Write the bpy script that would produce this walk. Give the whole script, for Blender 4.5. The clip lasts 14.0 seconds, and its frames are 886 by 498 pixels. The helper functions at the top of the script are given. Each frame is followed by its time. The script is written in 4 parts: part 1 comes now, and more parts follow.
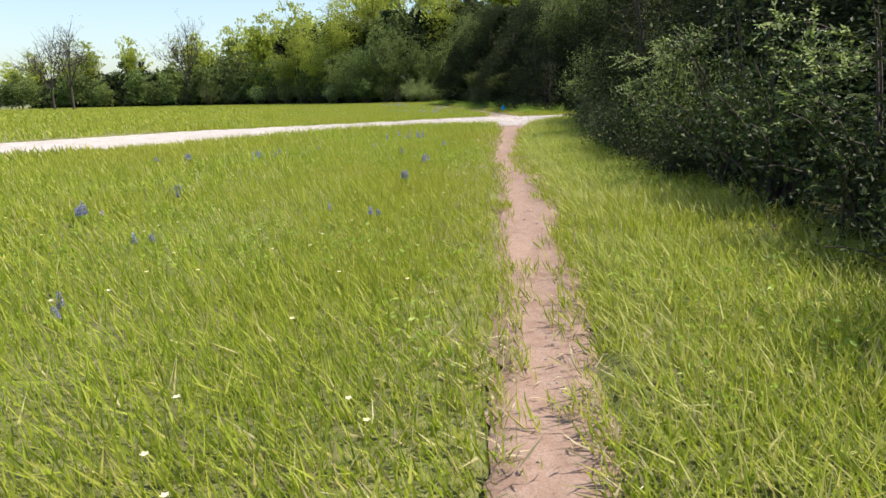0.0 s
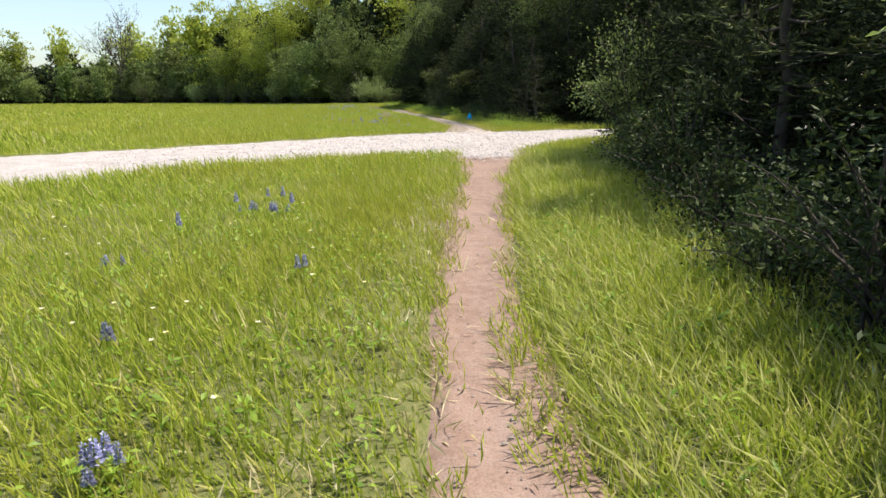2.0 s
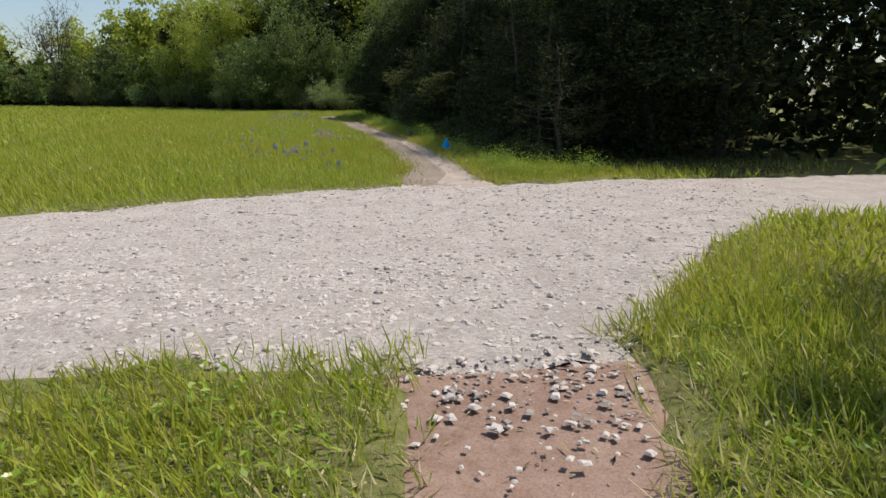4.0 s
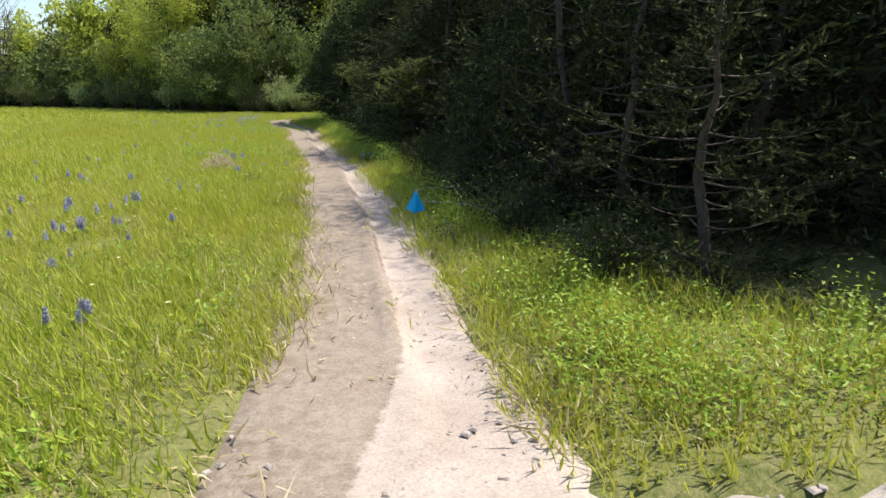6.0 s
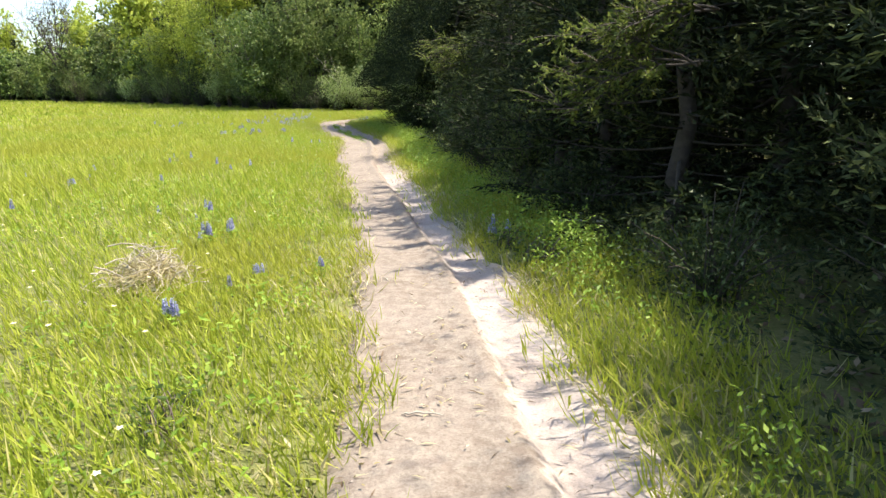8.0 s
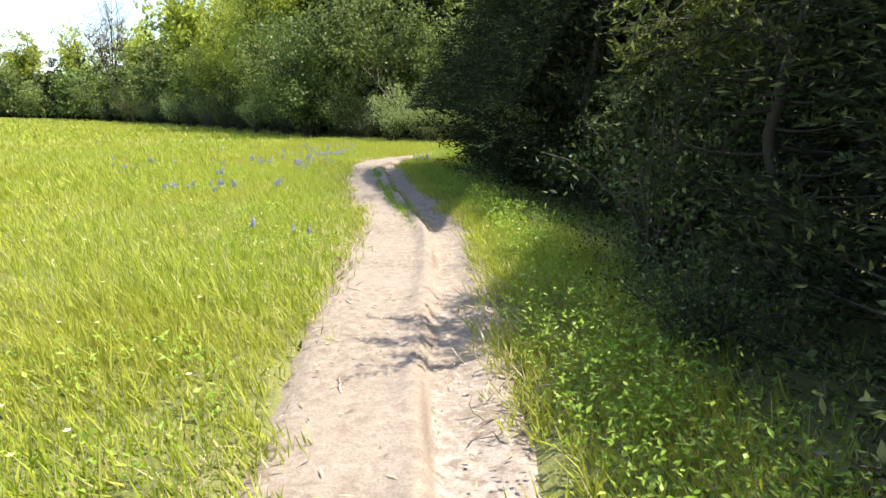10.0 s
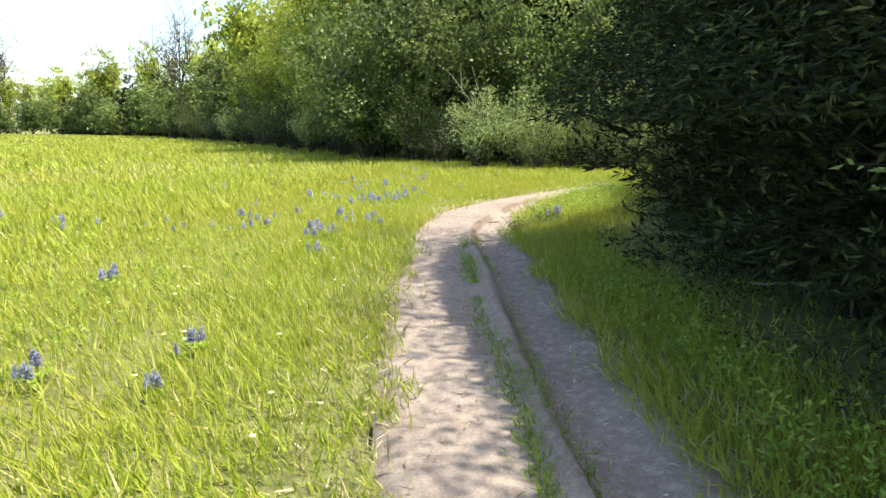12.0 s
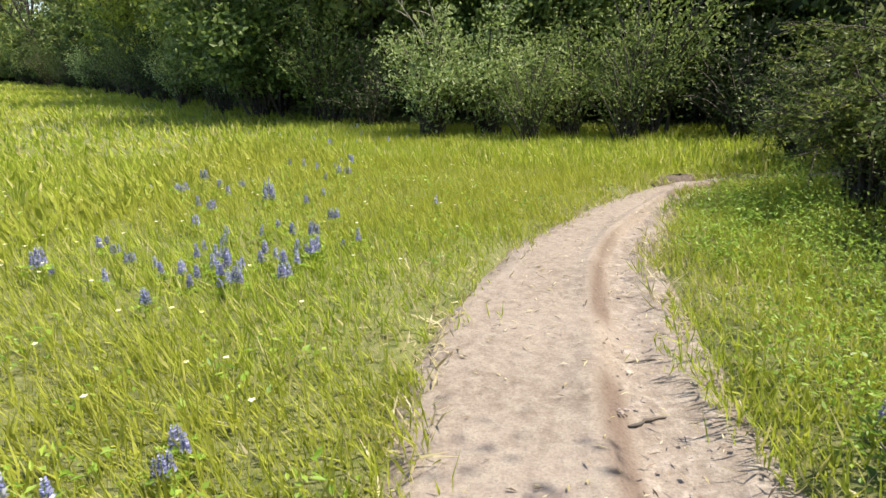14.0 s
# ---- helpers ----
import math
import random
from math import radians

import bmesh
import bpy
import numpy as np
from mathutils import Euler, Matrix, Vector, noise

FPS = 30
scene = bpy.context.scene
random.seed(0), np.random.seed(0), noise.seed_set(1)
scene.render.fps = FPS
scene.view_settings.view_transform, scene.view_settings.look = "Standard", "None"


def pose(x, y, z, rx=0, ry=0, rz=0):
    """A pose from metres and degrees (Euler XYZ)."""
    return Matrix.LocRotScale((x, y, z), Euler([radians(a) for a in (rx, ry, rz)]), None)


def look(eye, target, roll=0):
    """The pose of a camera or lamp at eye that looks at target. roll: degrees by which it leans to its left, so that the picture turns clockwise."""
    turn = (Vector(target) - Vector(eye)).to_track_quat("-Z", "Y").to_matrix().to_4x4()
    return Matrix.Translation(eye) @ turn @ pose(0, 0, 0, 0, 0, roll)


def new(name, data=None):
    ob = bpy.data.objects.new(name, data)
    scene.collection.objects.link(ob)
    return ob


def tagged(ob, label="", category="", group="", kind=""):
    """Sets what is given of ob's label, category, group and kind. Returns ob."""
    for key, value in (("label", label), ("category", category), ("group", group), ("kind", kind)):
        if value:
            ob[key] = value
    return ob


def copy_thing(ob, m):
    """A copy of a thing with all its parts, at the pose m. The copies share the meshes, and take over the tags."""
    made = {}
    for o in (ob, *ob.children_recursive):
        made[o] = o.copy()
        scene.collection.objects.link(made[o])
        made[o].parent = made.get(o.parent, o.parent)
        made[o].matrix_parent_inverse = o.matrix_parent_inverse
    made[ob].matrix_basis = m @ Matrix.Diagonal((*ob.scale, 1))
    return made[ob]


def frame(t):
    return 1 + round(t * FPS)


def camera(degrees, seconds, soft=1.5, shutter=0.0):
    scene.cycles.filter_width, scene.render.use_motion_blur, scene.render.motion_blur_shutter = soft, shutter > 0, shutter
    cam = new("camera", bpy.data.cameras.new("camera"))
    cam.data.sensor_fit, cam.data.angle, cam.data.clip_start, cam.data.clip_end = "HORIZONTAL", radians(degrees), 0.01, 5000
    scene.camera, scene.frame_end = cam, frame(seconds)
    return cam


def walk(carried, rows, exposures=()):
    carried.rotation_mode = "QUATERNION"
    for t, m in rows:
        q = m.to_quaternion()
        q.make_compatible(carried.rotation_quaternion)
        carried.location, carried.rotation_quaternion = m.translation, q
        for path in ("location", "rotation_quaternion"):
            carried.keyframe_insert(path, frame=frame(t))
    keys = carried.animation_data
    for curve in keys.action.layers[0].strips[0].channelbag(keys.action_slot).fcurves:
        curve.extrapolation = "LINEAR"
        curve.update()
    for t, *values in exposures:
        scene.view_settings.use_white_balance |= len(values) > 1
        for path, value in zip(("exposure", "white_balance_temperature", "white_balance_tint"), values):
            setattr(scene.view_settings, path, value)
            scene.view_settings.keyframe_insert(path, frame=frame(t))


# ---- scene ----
cam = camera(70.0, 14.0)
PATH = [
    (0, (0.875, -0.935, 0.608), (0.771, 1.005, 0.132), -1.6),
    (0.5, (0.956, 0.338, 0.631), (0.868, 2.277, 0.149), -1.4),
    (1, (1.006, 1.681, 0.655), (1.001, 3.622, 0.173), -1.2),
    (1.5, (1.051, 3.022, 0.679), (1.047, 4.963, 0.195), -1.2),
    (2, (1.103, 4.367, 0.703), (1.105, 6.308, 0.220), -1.0),
    (4.5, (1.368, 10.978, 0.828), (1.474, 12.920, 0.361), -0.4),
    (5, (1.403, 12.112, 0.848), (1.527, 14.054, 0.383), -0.5),
    (5.5, (1.539, 13.335, 0.858), (1.663, 15.274, 0.382), -0.4),
    (6, (1.662, 14.505, 0.843), (1.788, 16.443, 0.365), -0.5),
    (6.5, (1.558, 15.646, 0.858), (1.651, 17.586, 0.381), -0.5),
    (7, (1.343, 16.826, 0.869), (1.309, 18.765, 0.380), -0.6),
    (7.5, (1.173, 18.020, 0.864), (1.139, 19.960, 0.378), -0.5),
    (8, (0.991, 19.165, 0.858), (0.938, 21.102, 0.363), -0.6),
    (8.5, (0.804, 20.508, 0.828), (0.729, 22.445, 0.334), 0.0),
    (11, (-0.193, 27.487, 0.878), (-0.604, 29.408, 0.501), -0.4),
    (11.5, (-0.524, 28.616, 0.887), (-0.995, 30.522, 0.506), -0.5),
    (12, (-0.972, 29.684, 0.881), (-1.449, 31.588, 0.498), -0.3),
    (12.5, (-1.356, 30.835, 0.860), (-1.753, 32.756, 0.470), -0.2),
    (13, (-1.691, 31.923, 0.851), (-2.041, 33.849, 0.439), -0.3),
    (13.5, (-2.036, 32.989, 0.845), (-2.362, 34.898, 0.347), -0.2),
    (14, (-2.313, 34.068, 0.857), (-2.520, 35.981, 0.312), -0.1),
]
walk(cam, [(t, look(eye, target, roll)) for t, eye, target, roll in PATH],
     [(0, 0.58), (2.2, 0.62), (4.3, -0.12), (5.0, -0.12), (5.5, 0.25), (6.1, 0.75), (7.0, 1.12), (8.5, 1.27), (11, 1.34), (12.5, 1.36), (13.5, 1.12), (14, 0.92)])


# ---- light ----
SUN_TURN, SUN_HIGH = 84.0, 59.0     # degrees right of the y axis, degrees above the ground
world = bpy.data.worlds.new("sky")
scene.world = world
world.use_nodes = True
wn, wl = world.node_tree.nodes, world.node_tree.links
sky = wn.new("ShaderNodeTexSky")
sky.sky_type, sky.sun_disc = "NISHITA", False
sky.sun_elevation, sky.sun_rotation = radians(SUN_HIGH), radians(SUN_TURN)
sky.dust_density, sky.ozone_density = 1.6, 1.0
wn["Background"].inputs["Strength"].default_value = 0.15
wl.new(sky.outputs["Color"], wn["Background"].inputs["Color"])
sun = new("sun", bpy.data.lights.new("sun", "SUN"))
sun.data.energy, sun.data.angle, sun.data.color = 5.0, radians(0.55), (1.0, 0.92, 0.80)
ca, sa, ce, se = (f(radians(a)) for a in (SUN_TURN, SUN_HIGH) for f in (math.cos, math.sin))
sun.matrix_world = look((20 * sa * ce, 20 * ca * ce, 20 * se), (0, 0, 0))


# ---- materials ----
def tree_of(name):
    m = bpy.data.materials.new(name)
    m.use_nodes = True
    nt = m.node_tree
    return m, nt, nt.nodes["Principled BSDF"], nt.nodes["Material Output"]


def ramp_node(nt, stops, fac):
    r = nt.nodes.new("ShaderNodeValToRGB")
    while len(r.color_ramp.elements) < len(stops):
        r.color_ramp.elements.new(0.5)
    for e, (at, col) in zip(r.color_ramp.elements, stops):
        e.position, e.color = at, (*col, 1)
    nt.links.new(fac, r.inputs["Fac"])
    return r.outputs["Color"]


def noise_node(nt, scale, detail=4.0, rough=0.6, coord="Object"):
    tc = nt.nodes.new("ShaderNodeTexCoord")
    n = nt.nodes.new("ShaderNodeTexNoise")
    n.inputs["Scale"].default_value, n.inputs["Detail"].default_value, n.inputs["Roughness"].default_value = scale, detail, rough
    nt.links.new(tc.outputs[coord], n.inputs["Vector"])
    return n.outputs["Fac"]


def mix_node(nt, fac, a, b, blend="MIX"):
    x = nt.nodes.new("ShaderNodeMix")
    x.data_type, x.blend_type = "RGBA", blend
    if isinstance(fac, float):
        x.inputs[0].default_value = fac
    else:
        nt.links.new(fac, x.inputs[0])
    for socket, value in ((x.inputs[6], a), (x.inputs[7], b)):
        if isinstance(value, tuple):
            socket.default_value = (*value, 1)
        else:
            nt.links.new(value, socket)
    return x.outputs[2]


def bump_node(nt, bsdf, height, strength, distance):
    b = nt.nodes.new("ShaderNodeBump")
    b.inputs["Strength"].default_value, b.inputs["Distance"].default_value = strength, distance
    nt.links.new(height, b.inputs["Height"])
    nt.links.new(b.outputs["Normal"], bsdf.inputs["Normal"])


def leaf_material(name, stops, thin=0.45, rough=0.5, spread=0.25, patch=None, gloss=0.3):
    """Foliage: each leaf its own tone, each plant a shift of its own, and light that shines through."""
    m, nt, bsdf, out = tree_of(name)
    geo, info = nt.nodes.new("ShaderNodeNewGeometry"), nt.nodes.new("ShaderNodeObjectInfo")
    col = ramp_node(nt, stops, geo.outputs["Random Per Island"])
    if patch:
        col = mix_node(nt, ramp_node(nt, [(0.42, (0, 0, 0)), (0.62, (0.75, 0.75, 0.75))], noise_node(nt, patch[0], 3.0)), col, patch[1])
    hsv = nt.nodes.new("ShaderNodeHueSaturation")
    rng = nt.nodes.new("ShaderNodeMapRange")
    rng.inputs["To Min"].default_value, rng.inputs["To Max"].default_value = 1 - spread, 1 + spread
    nt.links.new(info.outputs["Random"], rng.inputs["Value"])
    nt.links.new(rng.outputs["Result"], hsv.inputs["Value"])
    nt.links.new(col, hsv.inputs["Color"])
    nt.links.new(hsv.outputs["Color"], bsdf.inputs["Base Color"])
    bsdf.inputs["Roughness"].default_value = rough
    bsdf.inputs["Specular IOR Level"].default_value = gloss
    tr, mix = nt.nodes.new("ShaderNodeBsdfTranslucent"), nt.nodes.new("ShaderNodeMixShader")
    nt.links.new(hsv.outputs["Color"], tr.inputs["Color"])
    mix.inputs["Fac"].default_value = thin
    nt.links.new(bsdf.outputs["BSDF"], mix.inputs[1])
    nt.links.new(tr.outputs["BSDF"], mix.inputs[2])
    nt.links.new(mix.outputs["Shader"], out.inputs["Surface"])
    return m


def earth_material(name, dark, light, fleck, scale=1.0, bump=0.5, far=None):
    """Soil or gravel: broad stains, fine grain and flecks, with relief."""
    m, nt, bsdf, out = tree_of(name)
    broad, grain, fine = noise_node(nt, 1.9 * scale, 9.0, 0.68), noise_node(nt, 19 * scale, 8.0, 0.72), noise_node(nt, 140 * scale, 3.0, 0.7)
    col = ramp_node(nt, [(0.35, dark), (0.66, light)], broad)
    col = mix_node(nt, ramp_node(nt, [(0.40, (0, 0, 0)), (0.66, (0.7, 0.7, 0.7))], grain), col, fleck)
    col = mix_node(nt, 0.5, col, ramp_node(nt, [(0.3, (0.35, 0.33, 0.31)), (0.5, (1, 1, 1)), (0.72, (1.35, 1.33, 1.3))], fine), "MULTIPLY")
    nt.links.new(col, bsdf.inputs["Base Color"])
    bsdf.inputs["Roughness"].default_value = 0.95
    bsdf.inputs["Specular IOR Level"].default_value = 0.15
    bump_node(nt, bsdf, grain, bump, 0.014)
    return m


def plain_material(name, a, b, scale, rough=0.8, bump=0.3, depth=0.01):
    m, nt, bsdf, out = tree_of(name)
    n = noise_node(nt, scale, 5.0)
    nt.links.new(ramp_node(nt, [(0.3, a), (0.7, b)], n), bsdf.inputs["Base Color"])
    bsdf.inputs["Roughness"].default_value = rough
    bump_node(nt, bsdf, n, bump, depth)
    return m


SOIL = earth_material("meadow soil", (0.085, 0.105, 0.03), (0.16, 0.18, 0.055), (0.26, 0.245, 0.11), 1.6, 0.9)
DIRT = earth_material("trodden dirt", (0.20, 0.13, 0.10), (0.28, 0.19, 0.15), (0.32, 0.24, 0.20), 1.0, 0.35)
PALE = earth_material("pale dusty dirt", (0.22, 0.175, 0.145), (0.31, 0.255, 0.22), (0.34, 0.30, 0.26), 1.0, 0.4)
GRAVEL = earth_material("crushed limestone", (0.41, 0.37, 0.34), (0.56, 0.515, 0.485), (0.25, 0.22, 0.205), 2.0, 1.0)
STONE = plain_material("limestone", (0.36, 0.325, 0.30), (0.60, 0.555, 0.53), 20, 0.9)
DARK_STONE = plain_material("weathered stone", (0.15, 0.13, 0.12), (0.38, 0.34, 0.31), 25, 0.9)
BARK = plain_material("grey bark", (0.035, 0.028, 0.022), (0.08, 0.065, 0.05), 14, 0.9, 0.8, 0.02)
TWIG = plain_material("bleached twig", (0.30, 0.26, 0.21), (0.48, 0.43, 0.36), 30, 0.8)
DARK_TWIG = plain_material("dark twig", (0.06, 0.05, 0.04), (0.14, 0.11, 0.09), 30, 0.8)
GRASS = leaf_material("grass blades", [(0.0, (0.205, 0.275, 0.026)), (0.45, (0.325, 0.405, 0.038)), (0.85, (0.43, 0.465, 0.065)), (0.94, (0.52, 0.46, 0.17)), (1.0, (0.62, 0.56, 0.32))], 0.5, 0.6, 0.0, (0.35, (0.365, 0.375, 0.05)))
DRY = leaf_material("dry grass", [(0.0, (0.30, 0.25, 0.11)), (0.5, (0.46, 0.40, 0.22)), (1.0, (0.62, 0.56, 0.38))], 0.35, 0.7, 0.0)
SEED = leaf_material("seeding grass", [(0.0, (0.28, 0.34, 0.04)), (0.5, (0.42, 0.46, 0.10)), (1.0, (0.58, 0.56, 0.24))], 0.5, 0.6, 0.0)
WEED = leaf_material("weed leaves", [(0.0, (0.14, 0.24, 0.025)), (0.5, (0.24, 0.37, 0.04)), (1.0, (0.38, 0.49, 0.08))], 0.45, 0.45, 0.15)
# the brightest stop paints sunlit tips onto random leaves
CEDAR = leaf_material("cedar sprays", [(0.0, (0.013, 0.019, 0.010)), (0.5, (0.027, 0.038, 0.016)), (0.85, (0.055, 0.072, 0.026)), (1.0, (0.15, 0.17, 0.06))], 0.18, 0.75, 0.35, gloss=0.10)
# lighter copy of CEDAR: sunlight on the outer sprays is in the colour
LIT_CEDAR = leaf_material("sunlit cedar sprays", [(0.0, (0.05, 0.075, 0.018)), (0.5, (0.11, 0.145, 0.032)), (1.0, (0.22, 0.25, 0.06))], 0.35, 0.65, 0.2, gloss=0.12)
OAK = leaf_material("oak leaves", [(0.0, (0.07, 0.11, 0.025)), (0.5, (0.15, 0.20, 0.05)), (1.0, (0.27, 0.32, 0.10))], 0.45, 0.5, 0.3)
FRESH = leaf_material("fresh spring leaves", [(0.0, (0.18, 0.235, 0.03)), (0.5, (0.31, 0.365, 0.045)), (1.0, (0.46, 0.50, 0.09))], 0.5, 0.5, 0.22)
SILVER = leaf_material("pale olive leaves", [(0.0, (0.15, 0.22, 0.05)), (0.5, (0.29, 0.38, 0.11)), (1.0, (0.52, 0.58, 0.30))], 0.45, 0.5, 0.15)
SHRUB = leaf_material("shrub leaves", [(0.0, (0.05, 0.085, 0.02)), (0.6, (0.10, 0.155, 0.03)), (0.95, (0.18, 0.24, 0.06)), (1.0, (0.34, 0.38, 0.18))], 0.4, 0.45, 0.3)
# darker copy of SHRUB: the wood's shade is put into the leaf colour
DARK_SHRUB = leaf_material("shrub leaves darkened for shade", [(0.0, (0.022, 0.038, 0.012)), (0.6, (0.045, 0.07, 0.018)), (0.95, (0.085, 0.115, 0.034)), (1.0, (0.28, 0.31, 0.16))], 0.3, 0.5, 0.3, gloss=0.2)
PETAL = leaf_material("blue lupine petals", [(0.0, (0.22, 0.225, 0.40)), (0.5, (0.32, 0.325, 0.54)), (0.8, (0.44, 0.445, 0.66)), (1.0, (0.75, 0.75, 0.82))], 0.35, 0.6, 0.2)
WHITE = leaf_material("small flowers", [(0.0, (0.75, 0.72, 0.45)), (0.6, (0.8, 0.78, 0.6)), (1.0, (0.75, 0.62, 0.10))], 0.3, 0.6, 0.0)
LITTER = leaf_material("leaf litter", [(0.0, (0.07, 0.05, 0.03)), (0.6, (0.16, 0.11, 0.07)), (1.0, (0.34, 0.27, 0.18))], 0.1, 0.8, 0.1)
CLOTH = leaf_material("blue flag plastic", [(0.0, (0.008, 0.42, 0.84)), (1.0, (0.008, 0.46, 0.88))], 0.4, 0.4, 0.0)
WIRE = plain_material("steel wire", (0.35, 0.34, 0.33), (0.5, 0.49, 0.48), 40, 0.4)

# ---- geometry helpers ----
rng = np.random.default_rng(7)


def mesh_of(name, verts, faces, material=None, smooth=False):
    """A mesh from arrays: verts (n, 3), faces (m, k)."""
    verts, faces = np.asarray(verts, np.float32), np.asarray(faces, np.int32)
    me = bpy.data.meshes.new(name)
    m, k = faces.shape
    me.vertices.add(len(verts))
    me.vertices.foreach_set("co", verts.ravel())
    me.loops.add(m * k)
    me.loops.foreach_set("vertex_index", faces.ravel())
    me.polygons.add(m)
    me.polygons.foreach_set("loop_start", np.arange(0, m * k, k, dtype=np.int32))
    me.polygons.foreach_set("use_smooth", np.full(m, smooth))
    me.update(calc_edges=True)
    if material:
        me.materials.append(material)
    return me


def piece(name, me, parent=None, label=""):
    ob = new(name, me)
    ob.parent = parent
    return tagged(ob, label)


def base(name, label, category, group=""):
    return tagged(new(name), label, category, group)


def lattice(x, y, cell, seed):
    """Smooth value noise in 0..1 over the plan."""
    table = np.random.default_rng(seed).random((257, 257))
    u, v = np.asarray(x) / cell + 1000, np.asarray(y) / cell + 1000
    i, j = np.floor(u).astype(int), np.floor(v).astype(int)
    a, b = u - i, v - j
    a, b = a * a * (3 - 2 * a), b * b * (3 - 2 * b)
    i0, i1, j0, j1 = i % 257, (i + 1) % 257, j % 257, (j + 1) % 257
    return (table[i0, j0] * (1 - a) + table[i1, j0] * a) * (1 - b) + (table[i0, j1] * (1 - a) + table[i1, j1] * a) * b


def tubes(lines, sides=5):
    """Tapered tubes: lines of (points, radii). Returns verts and quads."""
    vs, fs, n = [], [], 0
    ring = np.linspace(0, 2 * np.pi, sides, endpoint=False)
    for pts, radii in lines:
        pts = np.asarray(pts, float)
        way = np.gradient(pts, axis=0)
        way /= np.linalg.norm(way, axis=1)[:, None] + 1e-9
        ref = np.where(np.abs(way[:, 2:3]) < 0.9, [[0, 0, 1.0]], [[1.0, 0, 0]])
        a = np.cross(way, ref)
        a /= np.linalg.norm(a, axis=1)[:, None]
        b = np.cross(way, a)
        r = np.asarray(radii, float)[:, None, None]
        v = pts[:, None] + r * (a[:, None] * np.cos(ring)[None, :, None] + b[:, None] * np.sin(ring)[None, :, None])
        k = len(pts)
        vs.append(v.reshape(-1, 3))
        i, j = np.meshgrid(np.arange(k - 1), np.arange(sides), indexing="ij")
        j2 = (j + 1) % sides
        fs.append(np.stack([i * sides + j, i * sides + j2, (i + 1) * sides + j2, (i + 1) * sides + j], -1).reshape(-1, 4) + n)
        n += k * sides
    return np.concatenate(vs), np.concatenate(fs)


def kites(root, way, length, width, bend=0.25, flat=None):
    """One bent kite-shaped leaf a row: root, direction, length, width. Returns verts and quads."""
    n = len(root)
    way = way / (np.linalg.norm(way, axis=1)[:, None] + 1e-9)
    ref = flat if flat is not None else rng.normal(size=(n, 3))
    side = np.cross(way, ref)
    side /= np.linalg.norm(side, axis=1)[:, None] + 1e-9
    up = np.cross(side, way)
    L, W = np.asarray(length).reshape(-1, 1), np.asarray(width).reshape(-1, 1)
    mid = root + way * L * 0.45 + up * L * bend * 0.4
    tip = root + way * L + up * L * rng.uniform(-bend, bend, (n, 1))
    v = np.stack([root, mid - side * W / 2, tip, mid + side * W / 2], 1).reshape(-1, 3)
    return v, np.arange(4 * n).reshape(n, 4)


# ---- plan: trail, gravel road, double track ----
TRAIL = [((0.84, -8), (1.06, -8)), ((0.88, -1), (1.10, -1)), ((0.90, 0.23), (1.14, 0.23)), ((0.96, 1.06), (1.22, 1.06)), ((1.01, 2.2), (1.32, 2.2)), ((1.04, 3.5), (1.40, 3.5)), ((1.06, 5.0), (1.43, 5.0)),
         ((1.07, 6.3), (1.36, 6.3)), ((1.11, 7.2), (1.38, 7.1)), ((1.17, 8.37), (1.53, 8.2)), ((1.26, 9.4), (1.66, 9.4)), ((1.32, 10.3), (1.83, 10.4)), ((1.27, 11.1), (2.0, 11.2)), ((1.2, 11.9), (2.1, 11.9))]
ROAD = [((-30, -9), (-33, -4)), ((-14, 1.0), (-16.5, 4.6)), ((-8, 5.4), (-9.8, 8.2)), ((-5.4, 7.35), (-7.3, 10.2)), ((-4.3, 8.3), (-5.6, 11.8)), ((-3.3, 9.1), (-4.2, 12.6)), ((-2.36, 9.8), (-3.1, 13.2)),
        ((-1.5, 10.6), (-2.0, 14.0)), ((-0.8, 11.1), (-1.0, 14.65)), ((0, 11.5), (-0.4, 14.95)), ((0.6, 11.65), (0.2, 15.2)), ((1.1, 11.5), (0.87, 15.5)), ((1.75, 11.5), (1.6, 15.65)),
        ((2.3, 12.0), (2.2, 15.65)), ((2.65, 12.6), (2.7, 15.8)), ((3.1, 13.3), (3.3, 15.92)), ((3.8, 13.8), (4.0, 16.0)), ((5.2, 14.0), (5.3, 16.05)), ((9, 14.2), (9, 16.3)), ((20, 14.4), (20, 17)), ((90, 17), (90, 20))]
TRACK = [((1.25, 15.05), (2.15, 15.05)), ((1.22, 15.6), (2.05, 15.6)), ((1.21, 16.2), (1.99, 16.2)), ((1.22, 16.6), (1.90, 16.6)), ((1.17, 17.1), (1.86, 17.0)), ((1.11, 18.0), (1.75, 18.0)), ((1.02, 18.8), (1.68, 18.8)),
         ((0.86, 19.7), (1.56, 19.7)), ((0.73, 20.4), (1.46, 20.5)), ((0.62, 21.3), (1.34, 21.2)), ((0.53, 22.0), (1.22, 22.1)), ((0.30, 23.3), (0.95, 23.1)), ((-0.1, 25), (0.6, 24.9)),
         ((-0.52, 27), (0.18, 26.9)), ((-0.78, 28.6), (0.06, 28.6)), ((-0.92, 29.5), (-0.12, 29.5)), ((-1.15, 30.2), (-0.34, 30.1)), ((-1.6, 31.4), (-0.62, 31.1)),
         ((-2.05, 32.9), (-1.03, 32.5)), ((-2.3, 34), (-1.48, 34.1)), ((-2.52, 34.9), (-1.70, 34.8)), ((-2.60, 35.8), (-1.72, 35.7)), ((-2.35, 36.9), (-1.66, 36.9)),
